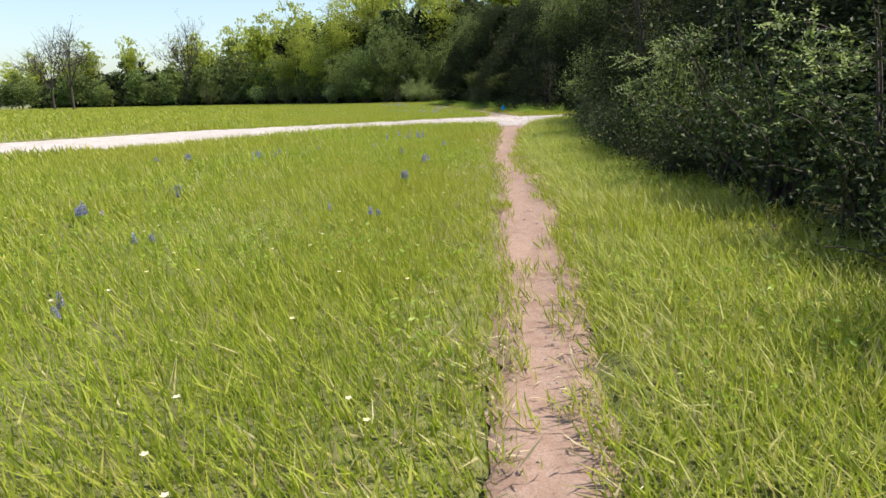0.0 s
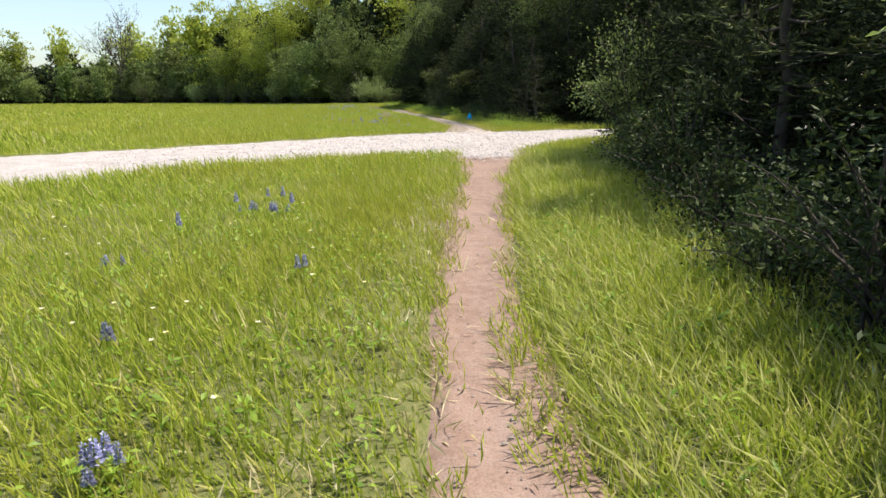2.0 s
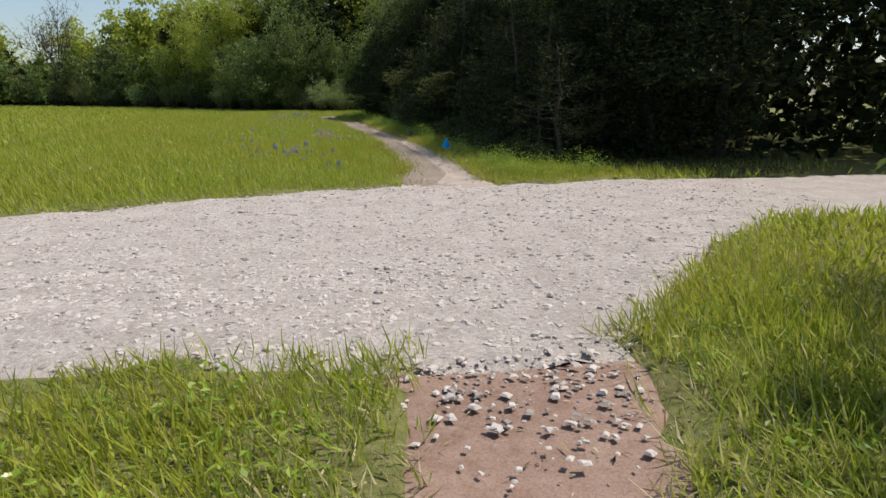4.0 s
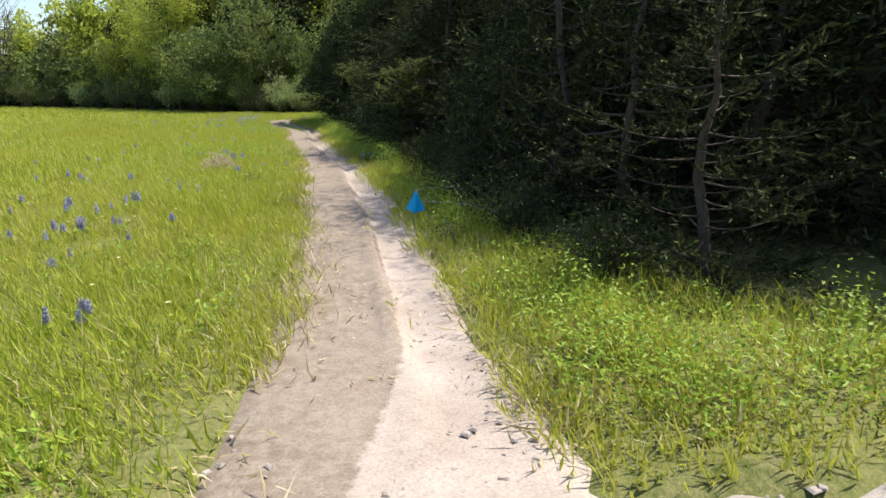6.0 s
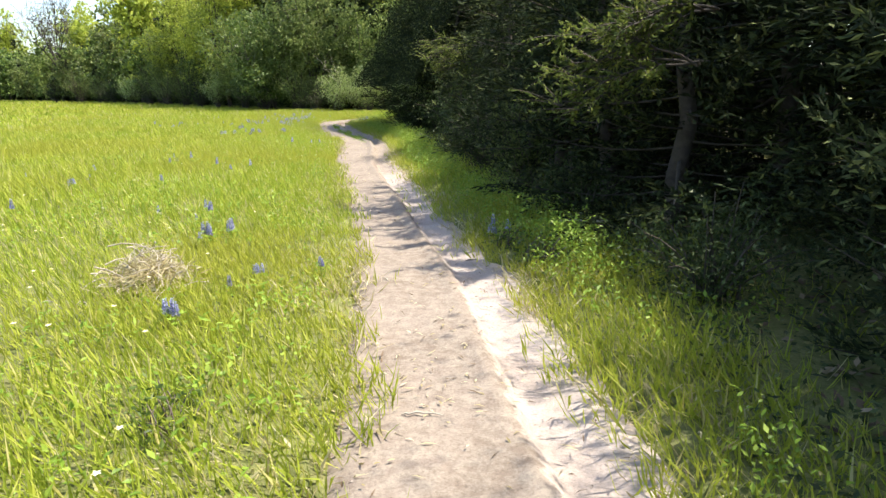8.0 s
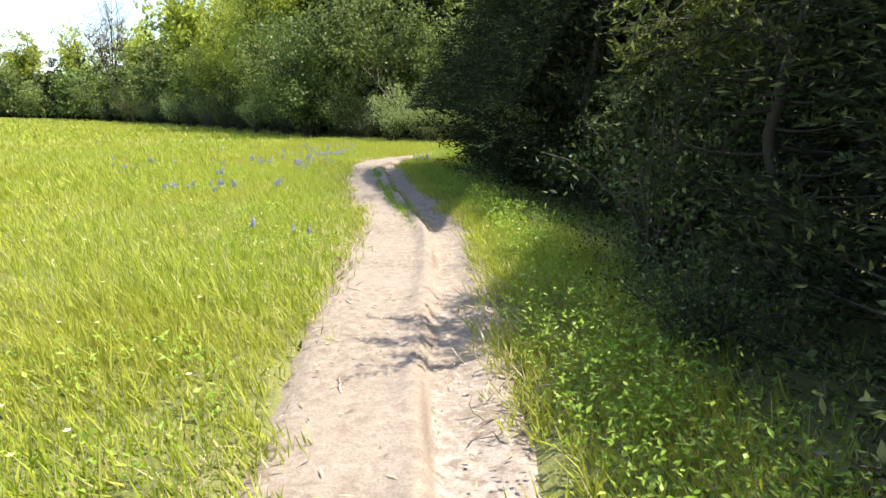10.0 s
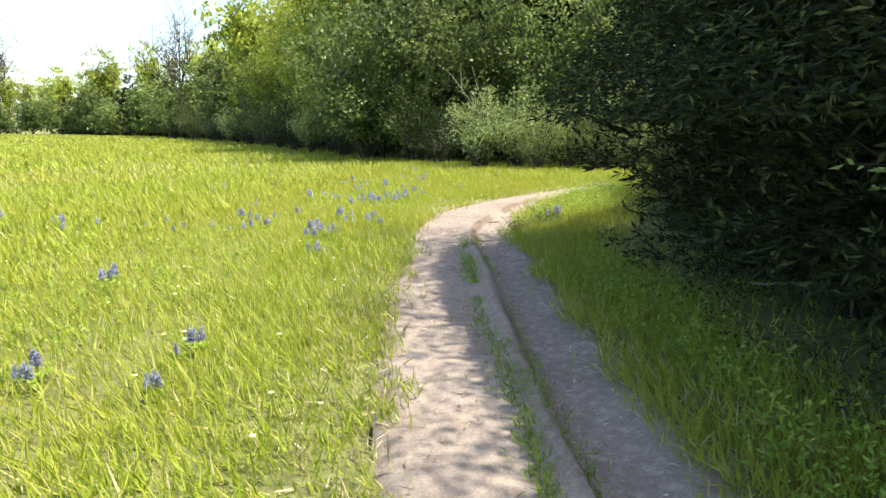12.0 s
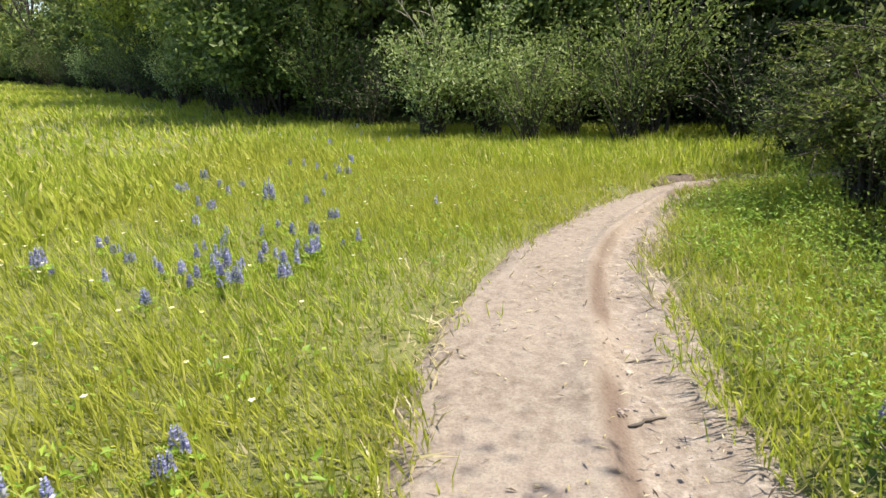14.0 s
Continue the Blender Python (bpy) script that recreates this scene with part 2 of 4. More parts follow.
         ((-2.19, 37.4), (-1.55, 37.5)), ((-1.75, 38.2), (-1.32, 38.1)), ((-1.3, 38.95), (-1.05, 38.75)), ((-0.7, 39.45), (-0.55, 39.2)), ((0.4, 39.85), (0.45, 39.6)), ((2, 40.1), (2, 39.8))]


def rails(pairs, step):
    """Both edges of a strip, evenly sampled along it and smoothed."""
    p = np.array(pairs, float)
    mid = p.mean(1)
    s = np.concatenate([[0], np.cumsum(np.linalg.norm(np.diff(mid, axis=0), axis=1))])
    t = np.arange(0, s[-1], step)
    out = np.stack([np.stack([np.interp(t, s, p[:, k, c]) for c in (0, 1)], -1) for k in (0, 1)], 1)
    w = max(1, int(0.5 / step))
    pad = np.concatenate([np.repeat(out[:1], w, 0), out, np.repeat(out[-1:], w, 0)])
    kern = np.ones(2 * w + 1) / (2 * w + 1)
    return np.stack([np.stack([np.convolve(pad[:, k, c], kern, "valid") for c in (0, 1)], -1) for k in (0, 1)], 1)


STRIPS = [rails(p, 0.05) for p in (TRAIL, ROAD, TRACK)]
for strip in (STRIPS[0], STRIPS[2]):      # the worn edge fades out over a hand's breadth
    over = 0.05 * (strip[:, 1] - strip[:, 0]) / np.linalg.norm(strip[:, 1] - strip[:, 0], axis=1)[:, None]
    strip[:, 0] -= over
    strip[:, 1] += over
GX, GY, CELL = -30.0, -8.0, 0.08
inside = np.full((650, 650), -1.0)      # how far inside the nearest strip a place lies
for strip in STRIPS:
    left, right = strip[:, 0], strip[:, 1]
    width = np.linalg.norm(right - left, axis=1)
    for d in np.arange(-1.0, width.max() + 1.0, 0.05):
        u = d / width
        p = left + (right - left) * u[:, None]
        val = np.minimum(d, width - d)
        i, j = ((p[:, 0] - GX) / CELL).astype(int), ((p[:, 1] - GY) / CELL).astype(int)
        ok = (i >= 0) & (i < 650) & (j >= 0) & (j < 650)
        np.maximum.at(inside, (i[ok], j[ok]), val[ok])


def depth_in(x, y):
    i, j = ((np.asarray(x) - GX) / CELL).astype(int), ((np.asarray(y) - GY) / CELL).astype(int)
    ok = (i >= 0) & (i < 650) & (j >= 0) & (j < 650)
    return np.where(ok, inside[np.clip(i, 0, 649), np.clip(j, 0, 649)], -1.0)


def walkway(y):
    """x of the middle of trail and track at y."""
    both = np.concatenate([STRIPS[0].mean(1)[:-10], STRIPS[2].mean(1)])
    keep = both[:, 1] < 40.2
    order = np.argsort(both[keep][:, 1])
    return np.interp(y, both[keep][order, 1], both[keep][order, 0])


def rise(y):
    """The footpath climbs gently to the road; beyond it the ground is level."""
    return -0.0179 * np.clip(12 - np.asarray(y, float), 0, 30)


def rough(x, y):
    return rise(y) + 0.03 * (lattice(x, y, 1.7, 3) - 0.5) + 0.018 * (lattice(x, y, 0.35, 4) - 0.5)


def worn(x, y):
    return rise(y) + 0.6 * (rough(x, y) - rise(y))


def soil_z(x, y):
    d = depth_in(x, y)
    return rough(x, y) - 0.10 * np.clip((d - np.where(np.abs(np.asarray(y) - 13.2) < 2.6, 0.06, 0.01)) / 0.09, 0, 1) + 0.012


def spaced(lo, hi, fine, far):
    mid = np.arange(lo, hi, fine)
    grow = np.cumsum(fine * 1.22 ** np.arange(1, 60))
    grow = grow[grow < far]
    return np.concatenate([(lo - grow)[::-1], mid, hi + grow])


xs, ys = spaced(-6, 4, 0.13, 900), spaced(-2.5, 42, 0.13, 900)
X, Y = np.meshgrid(xs, ys, indexing="ij")
V = np.stack([X, Y, soil_z(X, Y)], -1).reshape(-1, 3)
a, b = np.meshgrid(np.arange(len(xs) - 1), np.arange(len(ys) - 1), indexing="ij")
F = np.stack([a * len(ys) + b, (a + 1) * len(ys) + b, (a + 1) * len(ys) + b + 1, a * len(ys) + b + 1], -1).reshape(-1, 4)
ground = tagged(new("ground", mesh_of("ground", V, F, SOIL, True)), "grassy meadow soil with green and straw patches", "ground", kind="structure")


def strip_mesh(name, strip, across, profile, material, ragged):
    """A worn strip: its edges wander and dip under the meadow, its middle follows profile(u, x, y)."""
    n = len(strip)
    u = np.linspace(0, 1, across)
    P = strip[:, :1] + (strip[:, 1:] - strip[:, :1]) * u[None, :, None]
    w = np.linalg.norm(strip[:, 1] - strip[:, 0], axis=1)[:, None]
    e = np.minimum(u, 1 - u)[None] * w
    out = (strip[:, 1] - strip[:, 0]) / w
    push = ragged * (0.5 * lattice(P[..., 0], P[..., 1], 0.45, 11) + 0.3 * lattice(P[..., 0], P[..., 1], 0.13, 12) + 0.2 * lattice(P[..., 0], P[..., 1], 0.06, 13) - 0.5) * np.clip(1 - e / 0.3, 0, 1)
    x, y = P[..., 0] + out[:, None, 0] * push, P[..., 1] + out[:, None, 1] * push
    z = profile(np.broadcast_to(u, x.shape), x, y) - 0.03 * np.clip(1 - e / 0.09, 0, 1) ** 1.5
    run = np.arange(n)[:, None] * 0.1
    z = z - 0.06 * np.clip(1 - np.minimum(run, run[::-1]) / 0.9, 0, 1) ** 2
    i, j = np.meshgrid(np.arange(n - 1), np.arange(across - 1), indexing="ij")
    f = np.stack([i * across + j, i * across + j + 1, (i + 1) * across + j + 1, (i + 1) * across + j], -1).reshape(-1, 4)
    return mesh_of(name, np.stack([x, y, z], -1).reshape(-1, 3), f, material, True)


def trail_z(u, x, y):
    return worn(x, y) + 0.004 - 0.018 * np.sin(np.pi * u) + 0.008 * (lattice(x, y, 0.12, 21) - 0.5)


def track_z(u, x, y):
    """A flat shoulder, a washed-out lip and a lower rut beside it."""
    wob = 0.60 + 0.05 * (lattice(x, y, 0.9, 22) - 0.5)
    fade = np.clip((np.asarray(y) - 15.6) / 1.2, 0, 1)
    washed = np.interp(y, [27.5, 29.5, 33.2, 35.0], [0, 1, 1, 0])     # deeper where the track bends
    rut = np.clip((u - wob) / 0.05, 0, 1)
    ridge = np.exp(-((u - wob + 0.03) / 0.045) ** 2)
    return worn(x, y) + 0.004 - fade * (0.038 + 0.008 * washed) * rut * np.clip((1.02 - u) / 0.25, 0, 1) + fade * (0.022 + 0.05 * washed) * ridge * lattice(x, y, 0.3, 23) + 0.010 * (lattice(x, y, 0.1, 24) - 0.5)


def road_z(u, x, y):
    return worn(x, y) + 0.003 + 0.02 * (lattice(x, y, 0.5, 25) - 0.5) + 0.012 * (lattice(x, y, 0.12, 26) - 0.5)


trail = tagged(new("trail", strip_mesh("trail", STRIPS[0], 15, trail_z, DIRT, 0.16)), "narrow pinkish bare dirt footpath", "trail", kind="structure")
track = tagged(new("track", strip_mesh("track", STRIPS[2], 27, track_z, PALE, 0.07)), "pale dusty dirt track with a washed-out rut", "trail", kind="structure")
road = tagged(new("road", strip_mesh("road", STRIPS[1][:1400:2], 33, road_z, GRAVEL, 0.5)), "pale crushed limestone gravel road", "road", kind="structure")


# the track's shoulder is tan with clippings, its lip dark, its rut pale
n = len(STRIPS[2])
u = np.broadcast_to(np.linspace(0, 1, 27), (n, 27))
P = STRIPS[2][:, :1] + (STRIPS[2][:, 1:] - STRIPS[2][:, :1]) * u[..., None]
wob = 0.60 + 0.05 * (lattice(P[..., 0], P[..., 1], 0.9, 22) - 0.5)
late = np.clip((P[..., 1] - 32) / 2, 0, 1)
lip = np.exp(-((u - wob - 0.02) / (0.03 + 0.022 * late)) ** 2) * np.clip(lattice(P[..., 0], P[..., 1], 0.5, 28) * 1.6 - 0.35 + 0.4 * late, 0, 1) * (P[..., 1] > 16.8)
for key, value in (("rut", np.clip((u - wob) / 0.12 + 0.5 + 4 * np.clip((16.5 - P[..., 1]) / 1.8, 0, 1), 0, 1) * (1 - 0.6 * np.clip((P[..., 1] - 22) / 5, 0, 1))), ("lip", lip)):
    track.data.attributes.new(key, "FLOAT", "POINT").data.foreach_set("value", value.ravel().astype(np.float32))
m, nt, bsdf, out = tree_of("worn track")


def attribute_node(key):
    a = nt.nodes.new("ShaderNodeAttribute")
    a.attribute_name = key
    return a.outputs["Fac"]


def sum_node(a, b, op="ADD"):
    x = nt.nodes.new("ShaderNodeMath")
    x.operation = op
    nt.links.new(a, x.inputs[0])
    if isinstance(b, float):
        x.inputs[1].default_value = b
    else:
        nt.links.new(b, x.inputs[1])
    return x.outputs[0]


broad, grain, fine = noise_node(nt, 2.2, 9.0, 0.7), noise_node(nt, 22, 8.0, 0.72), noise_node(nt, 120, 3.0, 0.7)
tan = mix_node(nt, ramp_node(nt, [(0.40, (0, 0, 0)), (0.62, (0.8, 0.8, 0.8))], grain), ramp_node(nt, [(0.35, (0.165, 0.130, 0.102)), (0.65, (0.25, 0.205, 0.17))], broad), (0.30, 0.26, 0.21))
pale = ramp_node(nt, [(0.35, (0.30, 0.25, 0.215)), (0.65, (0.42, 0.365, 0.325))], broad)
where = ramp_node(nt, [(0.42, (0, 0, 0)), (0.58, (1, 1, 1))], sum_node(attribute_node("rut"), sum_node(sum_node(grain, -0.5, "ADD"), 0.8, "MULTIPLY")))
col = mix_node(nt, where, tan, pale)
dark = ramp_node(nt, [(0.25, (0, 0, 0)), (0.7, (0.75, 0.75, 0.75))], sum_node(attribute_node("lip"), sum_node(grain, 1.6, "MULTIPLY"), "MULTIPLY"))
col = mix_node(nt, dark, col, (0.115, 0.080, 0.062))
col = mix_node(nt, 0.5, col, ramp_node(nt, [(0.3, (0.45, 0.43, 0.41)), (0.5, (1, 1, 1)), (0.72, (1.3, 1.29, 1.27))], fine), "MULTIPLY")
nt.links.new(col, bsdf.inputs["Base Color"])
bsdf.inputs["Roughness"].default_value = 0.95
bsdf.inputs["Specular IOR Level"].default_value = 0.15
bump_node(nt, bsdf, grain, 0.5, 0.014)
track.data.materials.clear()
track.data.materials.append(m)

# ---- trees ----
def along(p0, p1, sag, n):
    t = np.linspace(0, 1, n)[:, None]
    return np.asarray(p0) + (np.asarray(p1) - np.asarray(p0)) * t + np.array([0, 0, 1.0]) * (sag * 4 * t * (1 - t))


def cedar_meshes(seed, high, wide, limbs, sprays, leaf, low=0.04):
    """Trunk, limbs and sprays of a juniper that is leafy down to the ground."""
    global rng
    rng = np.random.default_rng(seed)
    top = np.array([rng.normal(0, 0.12), rng.normal(0, 0.12), high])
    stem = along((0, 0, -0.1), top, 0, 9) + np.concatenate([[[0, 0, 0]], rng.normal(0, 0.035, (8, 3)) * [1, 1, 0]])
    trunk = tubes([(stem, np.linspace(0.03 + 0.009 * high, 0.01, 9))], 8)
    lines, roots, ways, lens, wids = [], [], [], [], []
    for k in range(limbs):
        h = low + (1 - low) * ((k + 0.5) / limbs) ** 1.25
        z = h * high * 0.97
        ang = k * 2.4 + rng.normal(0, 0.35)
        reach = wide * (1 - h ** 1.5) ** 0.8 * rng.uniform(0.55, 1.12) * min(1, 0.5 + 2.8 * h) + 0.1
        start = np.array([np.interp(z, stem[:, 2], stem[:, 0]), np.interp(z, stem[:, 2], stem[:, 1]), z])
        end = start + [np.cos(ang) * reach, np.sin(ang) * reach, reach * rng.uniform(-0.12, 0.42)]
        pts = along(start, end, -0.09 * reach, 6)
        lines.append((pts, np.linspace(0.008 + 0.007 * reach, 0.002, 6)))
        n = max(3, int(sprays * (0.35 + reach / wide)))
        t = rng.uniform(0.12, 1.0, n) ** 0.6
        at = np.stack([np.interp(t, np.linspace(0, 1, 6), pts[:, c]) for c in range(3)], -1)
        out = np.array([np.cos(ang), np.sin(ang), 0.25])
        twig = out + rng.normal(0, 0.75, (n, 3))
        twig /= np.linalg.norm(twig, axis=1)[:, None]
        size = rng.uniform(0.14, 0.34, n) * (0.6 + 0.4 * wide)
        m = 14
        u = np.tile(np.linspace(0.1, 1, m), n)
        r = np.repeat(at, m, 0) + np.repeat(twig, m, 0) * (u * np.repeat(size, m))[:, None]
        w = np.repeat(twig, m, 0) + rng.normal(0, 0.5, (n * m, 3)) + [0, 0, 0.1]
        roots.append(r), ways.append(w)
        lens.append(leaf * rng.uniform(0.6, 1.3, n * m)), wids.append(leaf * rng.uniform(0.18, 0.36, n * m))
    crown = kites(np.concatenate(roots), np.concatenate(ways), np.concatenate(lens), np.concatenate(wids))
    return trunk, tubes(lines, 3), crown


def broad_meshes(seed, high, wide, clumps, per, leaf, first=0.3, bare=False):
    """Trunk, forked limbs and leaf clumps of a broad-leaved tree with an uneven crown."""
    global rng
    rng = np.random.default_rng(seed)
    fork = high * first
    stem = along((0, 0, -0.1), (rng.normal(0, 0.2), rng.normal(0, 0.2), fork), 0, 5)
    girth = 0.03 + 0.013 * high
    trunk = tubes([(stem, np.linspace(girth, girth * 0.7, 5))], 8)
    lines, centres = [], []
    arms = 7 if bare else 6
    for k in range(arms):
        ang = k * 2 * np.pi / arms + rng.normal(0, 0.4)
        tilt = rng.uniform(0.25, 1.0)
        end = stem[-1] + [np.cos(ang) * wide * tilt, np.sin(ang) * wide * tilt, (high - fork) * (1.0 - 0.5 * tilt ** 2) * rng.uniform(0.75, 1)]
        pts = along(stem[-1], end, 0.08 * high, 7)
        lines.append((pts, np.linspace(girth * 0.5, girth * 0.12, 7)))
        centres += [pts[j] for j in (3, 4, 5, 6)]
        for j in range(2, 7):
            for _ in range(4 if bare else 2):
                tip = pts[j] + rng.normal(0, 0.22 * wide + 0.1, 3) + [0, 0, 0.12 * high]
                sub = along(pts[j], tip, 0.05, 4)
                lines.append((sub, np.linspace(girth * 0.2, girth * 0.05, 4)))
                centres.append(tip)
                if bare:
                    for q in range(3):
                        tw = sub[rng.integers(1, 4)]
                        lines.append((along(tw, tw + rng.normal(0, 0.35, 3) + [0, 0, 0.2], 0.03, 3), np.linspace(0.018, 0.006, 3)))
    centres = np.array(centres)
    pick = rng.integers(0, len(centres), clumps)
    mid = centres[pick] + rng.normal(0, 0.16 * wide, (clumps, 3))
    low = rng.random(clumps) < (0.3 if first < 0.1 else 0.12 if first < 0.2 else 0)
    mid[low, 2] = rng.uniform(0.15, 0.5, low.sum()) * high
    mid[low, :2] *= 0.85
    mid[:, 2] = np.clip(mid[:, 2], fork * 0.55, None)
    spread = rng.uniform(0.10, 0.22, clumps) * (0.5 + 0.3 * wide)
    n = clumps * per
    r = np.repeat(mid, per, 0) + rng.normal(size=(n, 3)) * np.repeat(spread, per)[:, None] * [1, 1, 0.6]
    w = rng.normal(0, 1, (n, 3)) + [0, 0, -0.15]
    crown = kites(r, w, leaf * rng.uniform(0.6, 1.3, n), leaf * rng.uniform(0.4, 0.75, n), 0.2)
    return trunk, tubes(lines, 3), crown


def shrub_meshes(seed, high, wide, stems, per, leaf):
    """Stems from one root and leaves along them."""
    global rng
    rng = np.random.default_rng(seed)
    lines, roots, ways = [], [], []
    for k in range(stems):
        ang, out = rng.uniform(0, 2 * np.pi), wide * rng.uniform(0.15, 1.0)
        end = np.array([np.cos(ang) * out, np.sin(ang) * out, high * rng.uniform(0.45, 1.0) * (1.05 - 0.45 * out / wide)])
        pts = along((rng.normal(0, 0.06), rng.normal(0, 0.06), -0.04), end, 0.12 * high, 6)
        lines.append((pts, np.linspace(0.004 + 0.007 * high, 0.0025, 6)))
        t = rng.uniform(0.12, 1, per) ** 0.8
        at = np.stack([np.interp(t, np.linspace(0, 1, 6), pts[:, c]) for c in range(3)], -1)
        roots.append(at + rng.normal(0, 0.05 + 0.05 * wide, (per, 3)) * [1, 1, 0.7])
        ways.append(rng.normal(0, 0.8, (per, 3)) + [np.cos(ang) * 0.5, np.sin(ang) * 0.5, 0.1])
    r, w = np.concatenate(roots), np.concatenate(ways)
    r[:, 2] = np.maximum(r[:, 2], 0.03)
    n = len(r)
    return tubes(lines, 3), kites(r, w, leaf * rng.uniform(0.5, 1.3, n), leaf * rng.uniform(0.3, 0.6, n), 0.2)


def tree(name, label, meshes, leaves, group=""):
    (tv, tf), (lv, lf), (cv, cf) = meshes
    root = base(name, label, "tree", group)
    piece("trunk", mesh_of("trunk", tv, tf, BARK, True), root)
    tagged(piece("branching", mesh_of("branching", lv, lf, BARK, True), root), kind="stuff")
    piece("crown", mesh_of("crown", cv, cf, leaves), root)
    return root


def shrub(name, label, meshes, leaves, stems=BARK, group="", category="shrub"):
    (lv, lf), (cv, cf) = meshes
    root = base(name, label, category, group)
    tagged(piece("stemwork", mesh_of("stemwork", lv, lf, stems, True), root), kind="stuff")
    piece("leaves", mesh_of("leaves", cv, cf, leaves), root)
    return root


def stand(thing, x, y, size=1.0, turn=0.0, tall=1.0):
    """Places a copy of thing on the ground."""
    m = pose(x, y, float(rough(x, y)) - 0.01, 0, 0, turn) @ Matrix.Diagonal((size / thing.scale.x, size / thing.scale.y, size * tall / thing.scale.z, 1))
    return copy_thing(thing, m)


def settle(thing, x, y, size=1.0, turn=0.0, tall=1.0):
    """Places the first of a kind itself."""
    thing.matrix_basis = pose(x, y, float(rough(x, y)) - 0.01, 0, 0, turn) @ Matrix.Diagonal((size, size, size * tall, 1))


def planted(kinds, spots):
    """Spots of (kind, x, y, size): the first of each kind is the original, the others are copies."""
    used, out = set(), []
    for k, (kind, x, y, size, *tall) in enumerate(spots):
        turn = (k * 137.5 + x * 40) % 360
        if kind not in used:
            used.add(kind)
            settle(kinds[kind], x, y, size, turn, *tall)
        else:
            stand(kinds[kind], x, y, size, turn, *(tall or [1 + 0.12 * math.sin(k * 2.1)]))
    return out


WOOD = "cedars along the trail"
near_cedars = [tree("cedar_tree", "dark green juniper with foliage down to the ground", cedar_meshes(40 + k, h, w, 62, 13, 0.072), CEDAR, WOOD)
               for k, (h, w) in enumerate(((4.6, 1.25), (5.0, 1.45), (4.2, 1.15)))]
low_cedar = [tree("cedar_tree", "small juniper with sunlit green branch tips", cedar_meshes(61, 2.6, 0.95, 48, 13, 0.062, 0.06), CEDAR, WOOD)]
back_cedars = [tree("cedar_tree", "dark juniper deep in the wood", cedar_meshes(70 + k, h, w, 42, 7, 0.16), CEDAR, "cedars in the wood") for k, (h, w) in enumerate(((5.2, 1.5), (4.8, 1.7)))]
near_oak = [tree("oak_tree", "young oak with dark green leaves, added at the wood's edge for shade", broad_meshes(80, 4.6, 1.3, 480, 20, 0.055, 0.22), OAK, "oaks in the wood")]

# the edge of the wood beside the footpath, then beside the track
planted(near_cedars + low_cedar + near_oak, [
    (0, 3.90, -3.1, 1.0, 0.45), (1, 4.05, -1.1, 0.95, 0.45), (1, 3.65, 0.5, 0.9, 0.5), (2, 3.85, 2.1, 1.0, 0.45), (0, 3.95, 3.9, 1.0, 0.45), (2, 3.75, 4.9, 0.85, 0.45), (1, 3.75, 5.9, 0.95, 0.45), (2, 3.65, 7.3, 1.0, 0.45), (3, 3.20, 6.6, 0.45), (3, 3.25, 8.4, 0.9),
    (0, 3.95, 8.6, 0.9, 0.45), (3, 3.50, 9.5, 0.95), (0, 4.00, 9.6, 1.0, 0.45), (3, 3.70, 10.5, 1.0), (2, 4.15, 10.7, 1.0, 0.5), (3, 4.00, 11.4, 0.85), (3, 4.50, 11.8, 1.0), (0, 4.80, 11.0, 0.95, 0.8),
    (1, 5.3, 18.0, 1.0, 0.75), (0, 4.4, 18.0, 0.95, 0.65), (3, 3.0, 17.2, 0.6), (3, 2.95, 18.1, 0.7), (3, 2.8, 19.0, 0.8), (3, 2.95, 19.9, 0.8), (3, 2.65, 20.8, 0.75), (2, 3.8, 18.2, 0.9, 0.65), (2, 3.7, 19.2, 0.9, 0.65), (1, 3.65, 20.1, 0.95, 0.64), (0, 4.6, 20.2, 1.0, 0.9), (1, 4.6, 21.2, 0.95, 0.8), (0, 3.4, 22.0, 0.95, 0.5), (3, 2.75, 21.3, 0.55),
    (2, 2.35, 23.1, 1.0, 0.66), (0, 2.15, 24.0, 1.0, 0.56), (2, 1.9, 24.8, 0.95, 0.62), (1, 3.1, 23.4, 0.95, 0.78), (0, 2.9, 24.4, 0.95, 0.8), (1, 2.7, 25.3, 0.9, 0.68),
    (3, 1.65, 26.6, 0.8), (3, 1.45, 28.0, 0.8), (1, 2.05, 27.4, 0.8, 0.65), (1, 2.35, 29.0, 0.8, 0.6), (3, 1.75, 29.6, 0.7), (1, 1.75, 30.5, 0.9, 0.5), (2, 0.95, 31.5, 1.0, 0.7), (3, 0.85, 31.0, 1.05), (3, 0.62, 32.0, 1.05), (3, 0.35, 32.9, 1.05), (3, 1.3, 31.6, 1.15), (3, 1.05, 32.5, 1.15), (0, 0.65, 32.5, 1.0, 0.72), (1, 0.35, 33.4, 1.0, 0.66), (2, 0.25, 34.3, 0.95, 0.76), (3, 0.1, 33.8, 0.9),
    # oaks (kind 4) and second-row cedars are added to shade track and verge
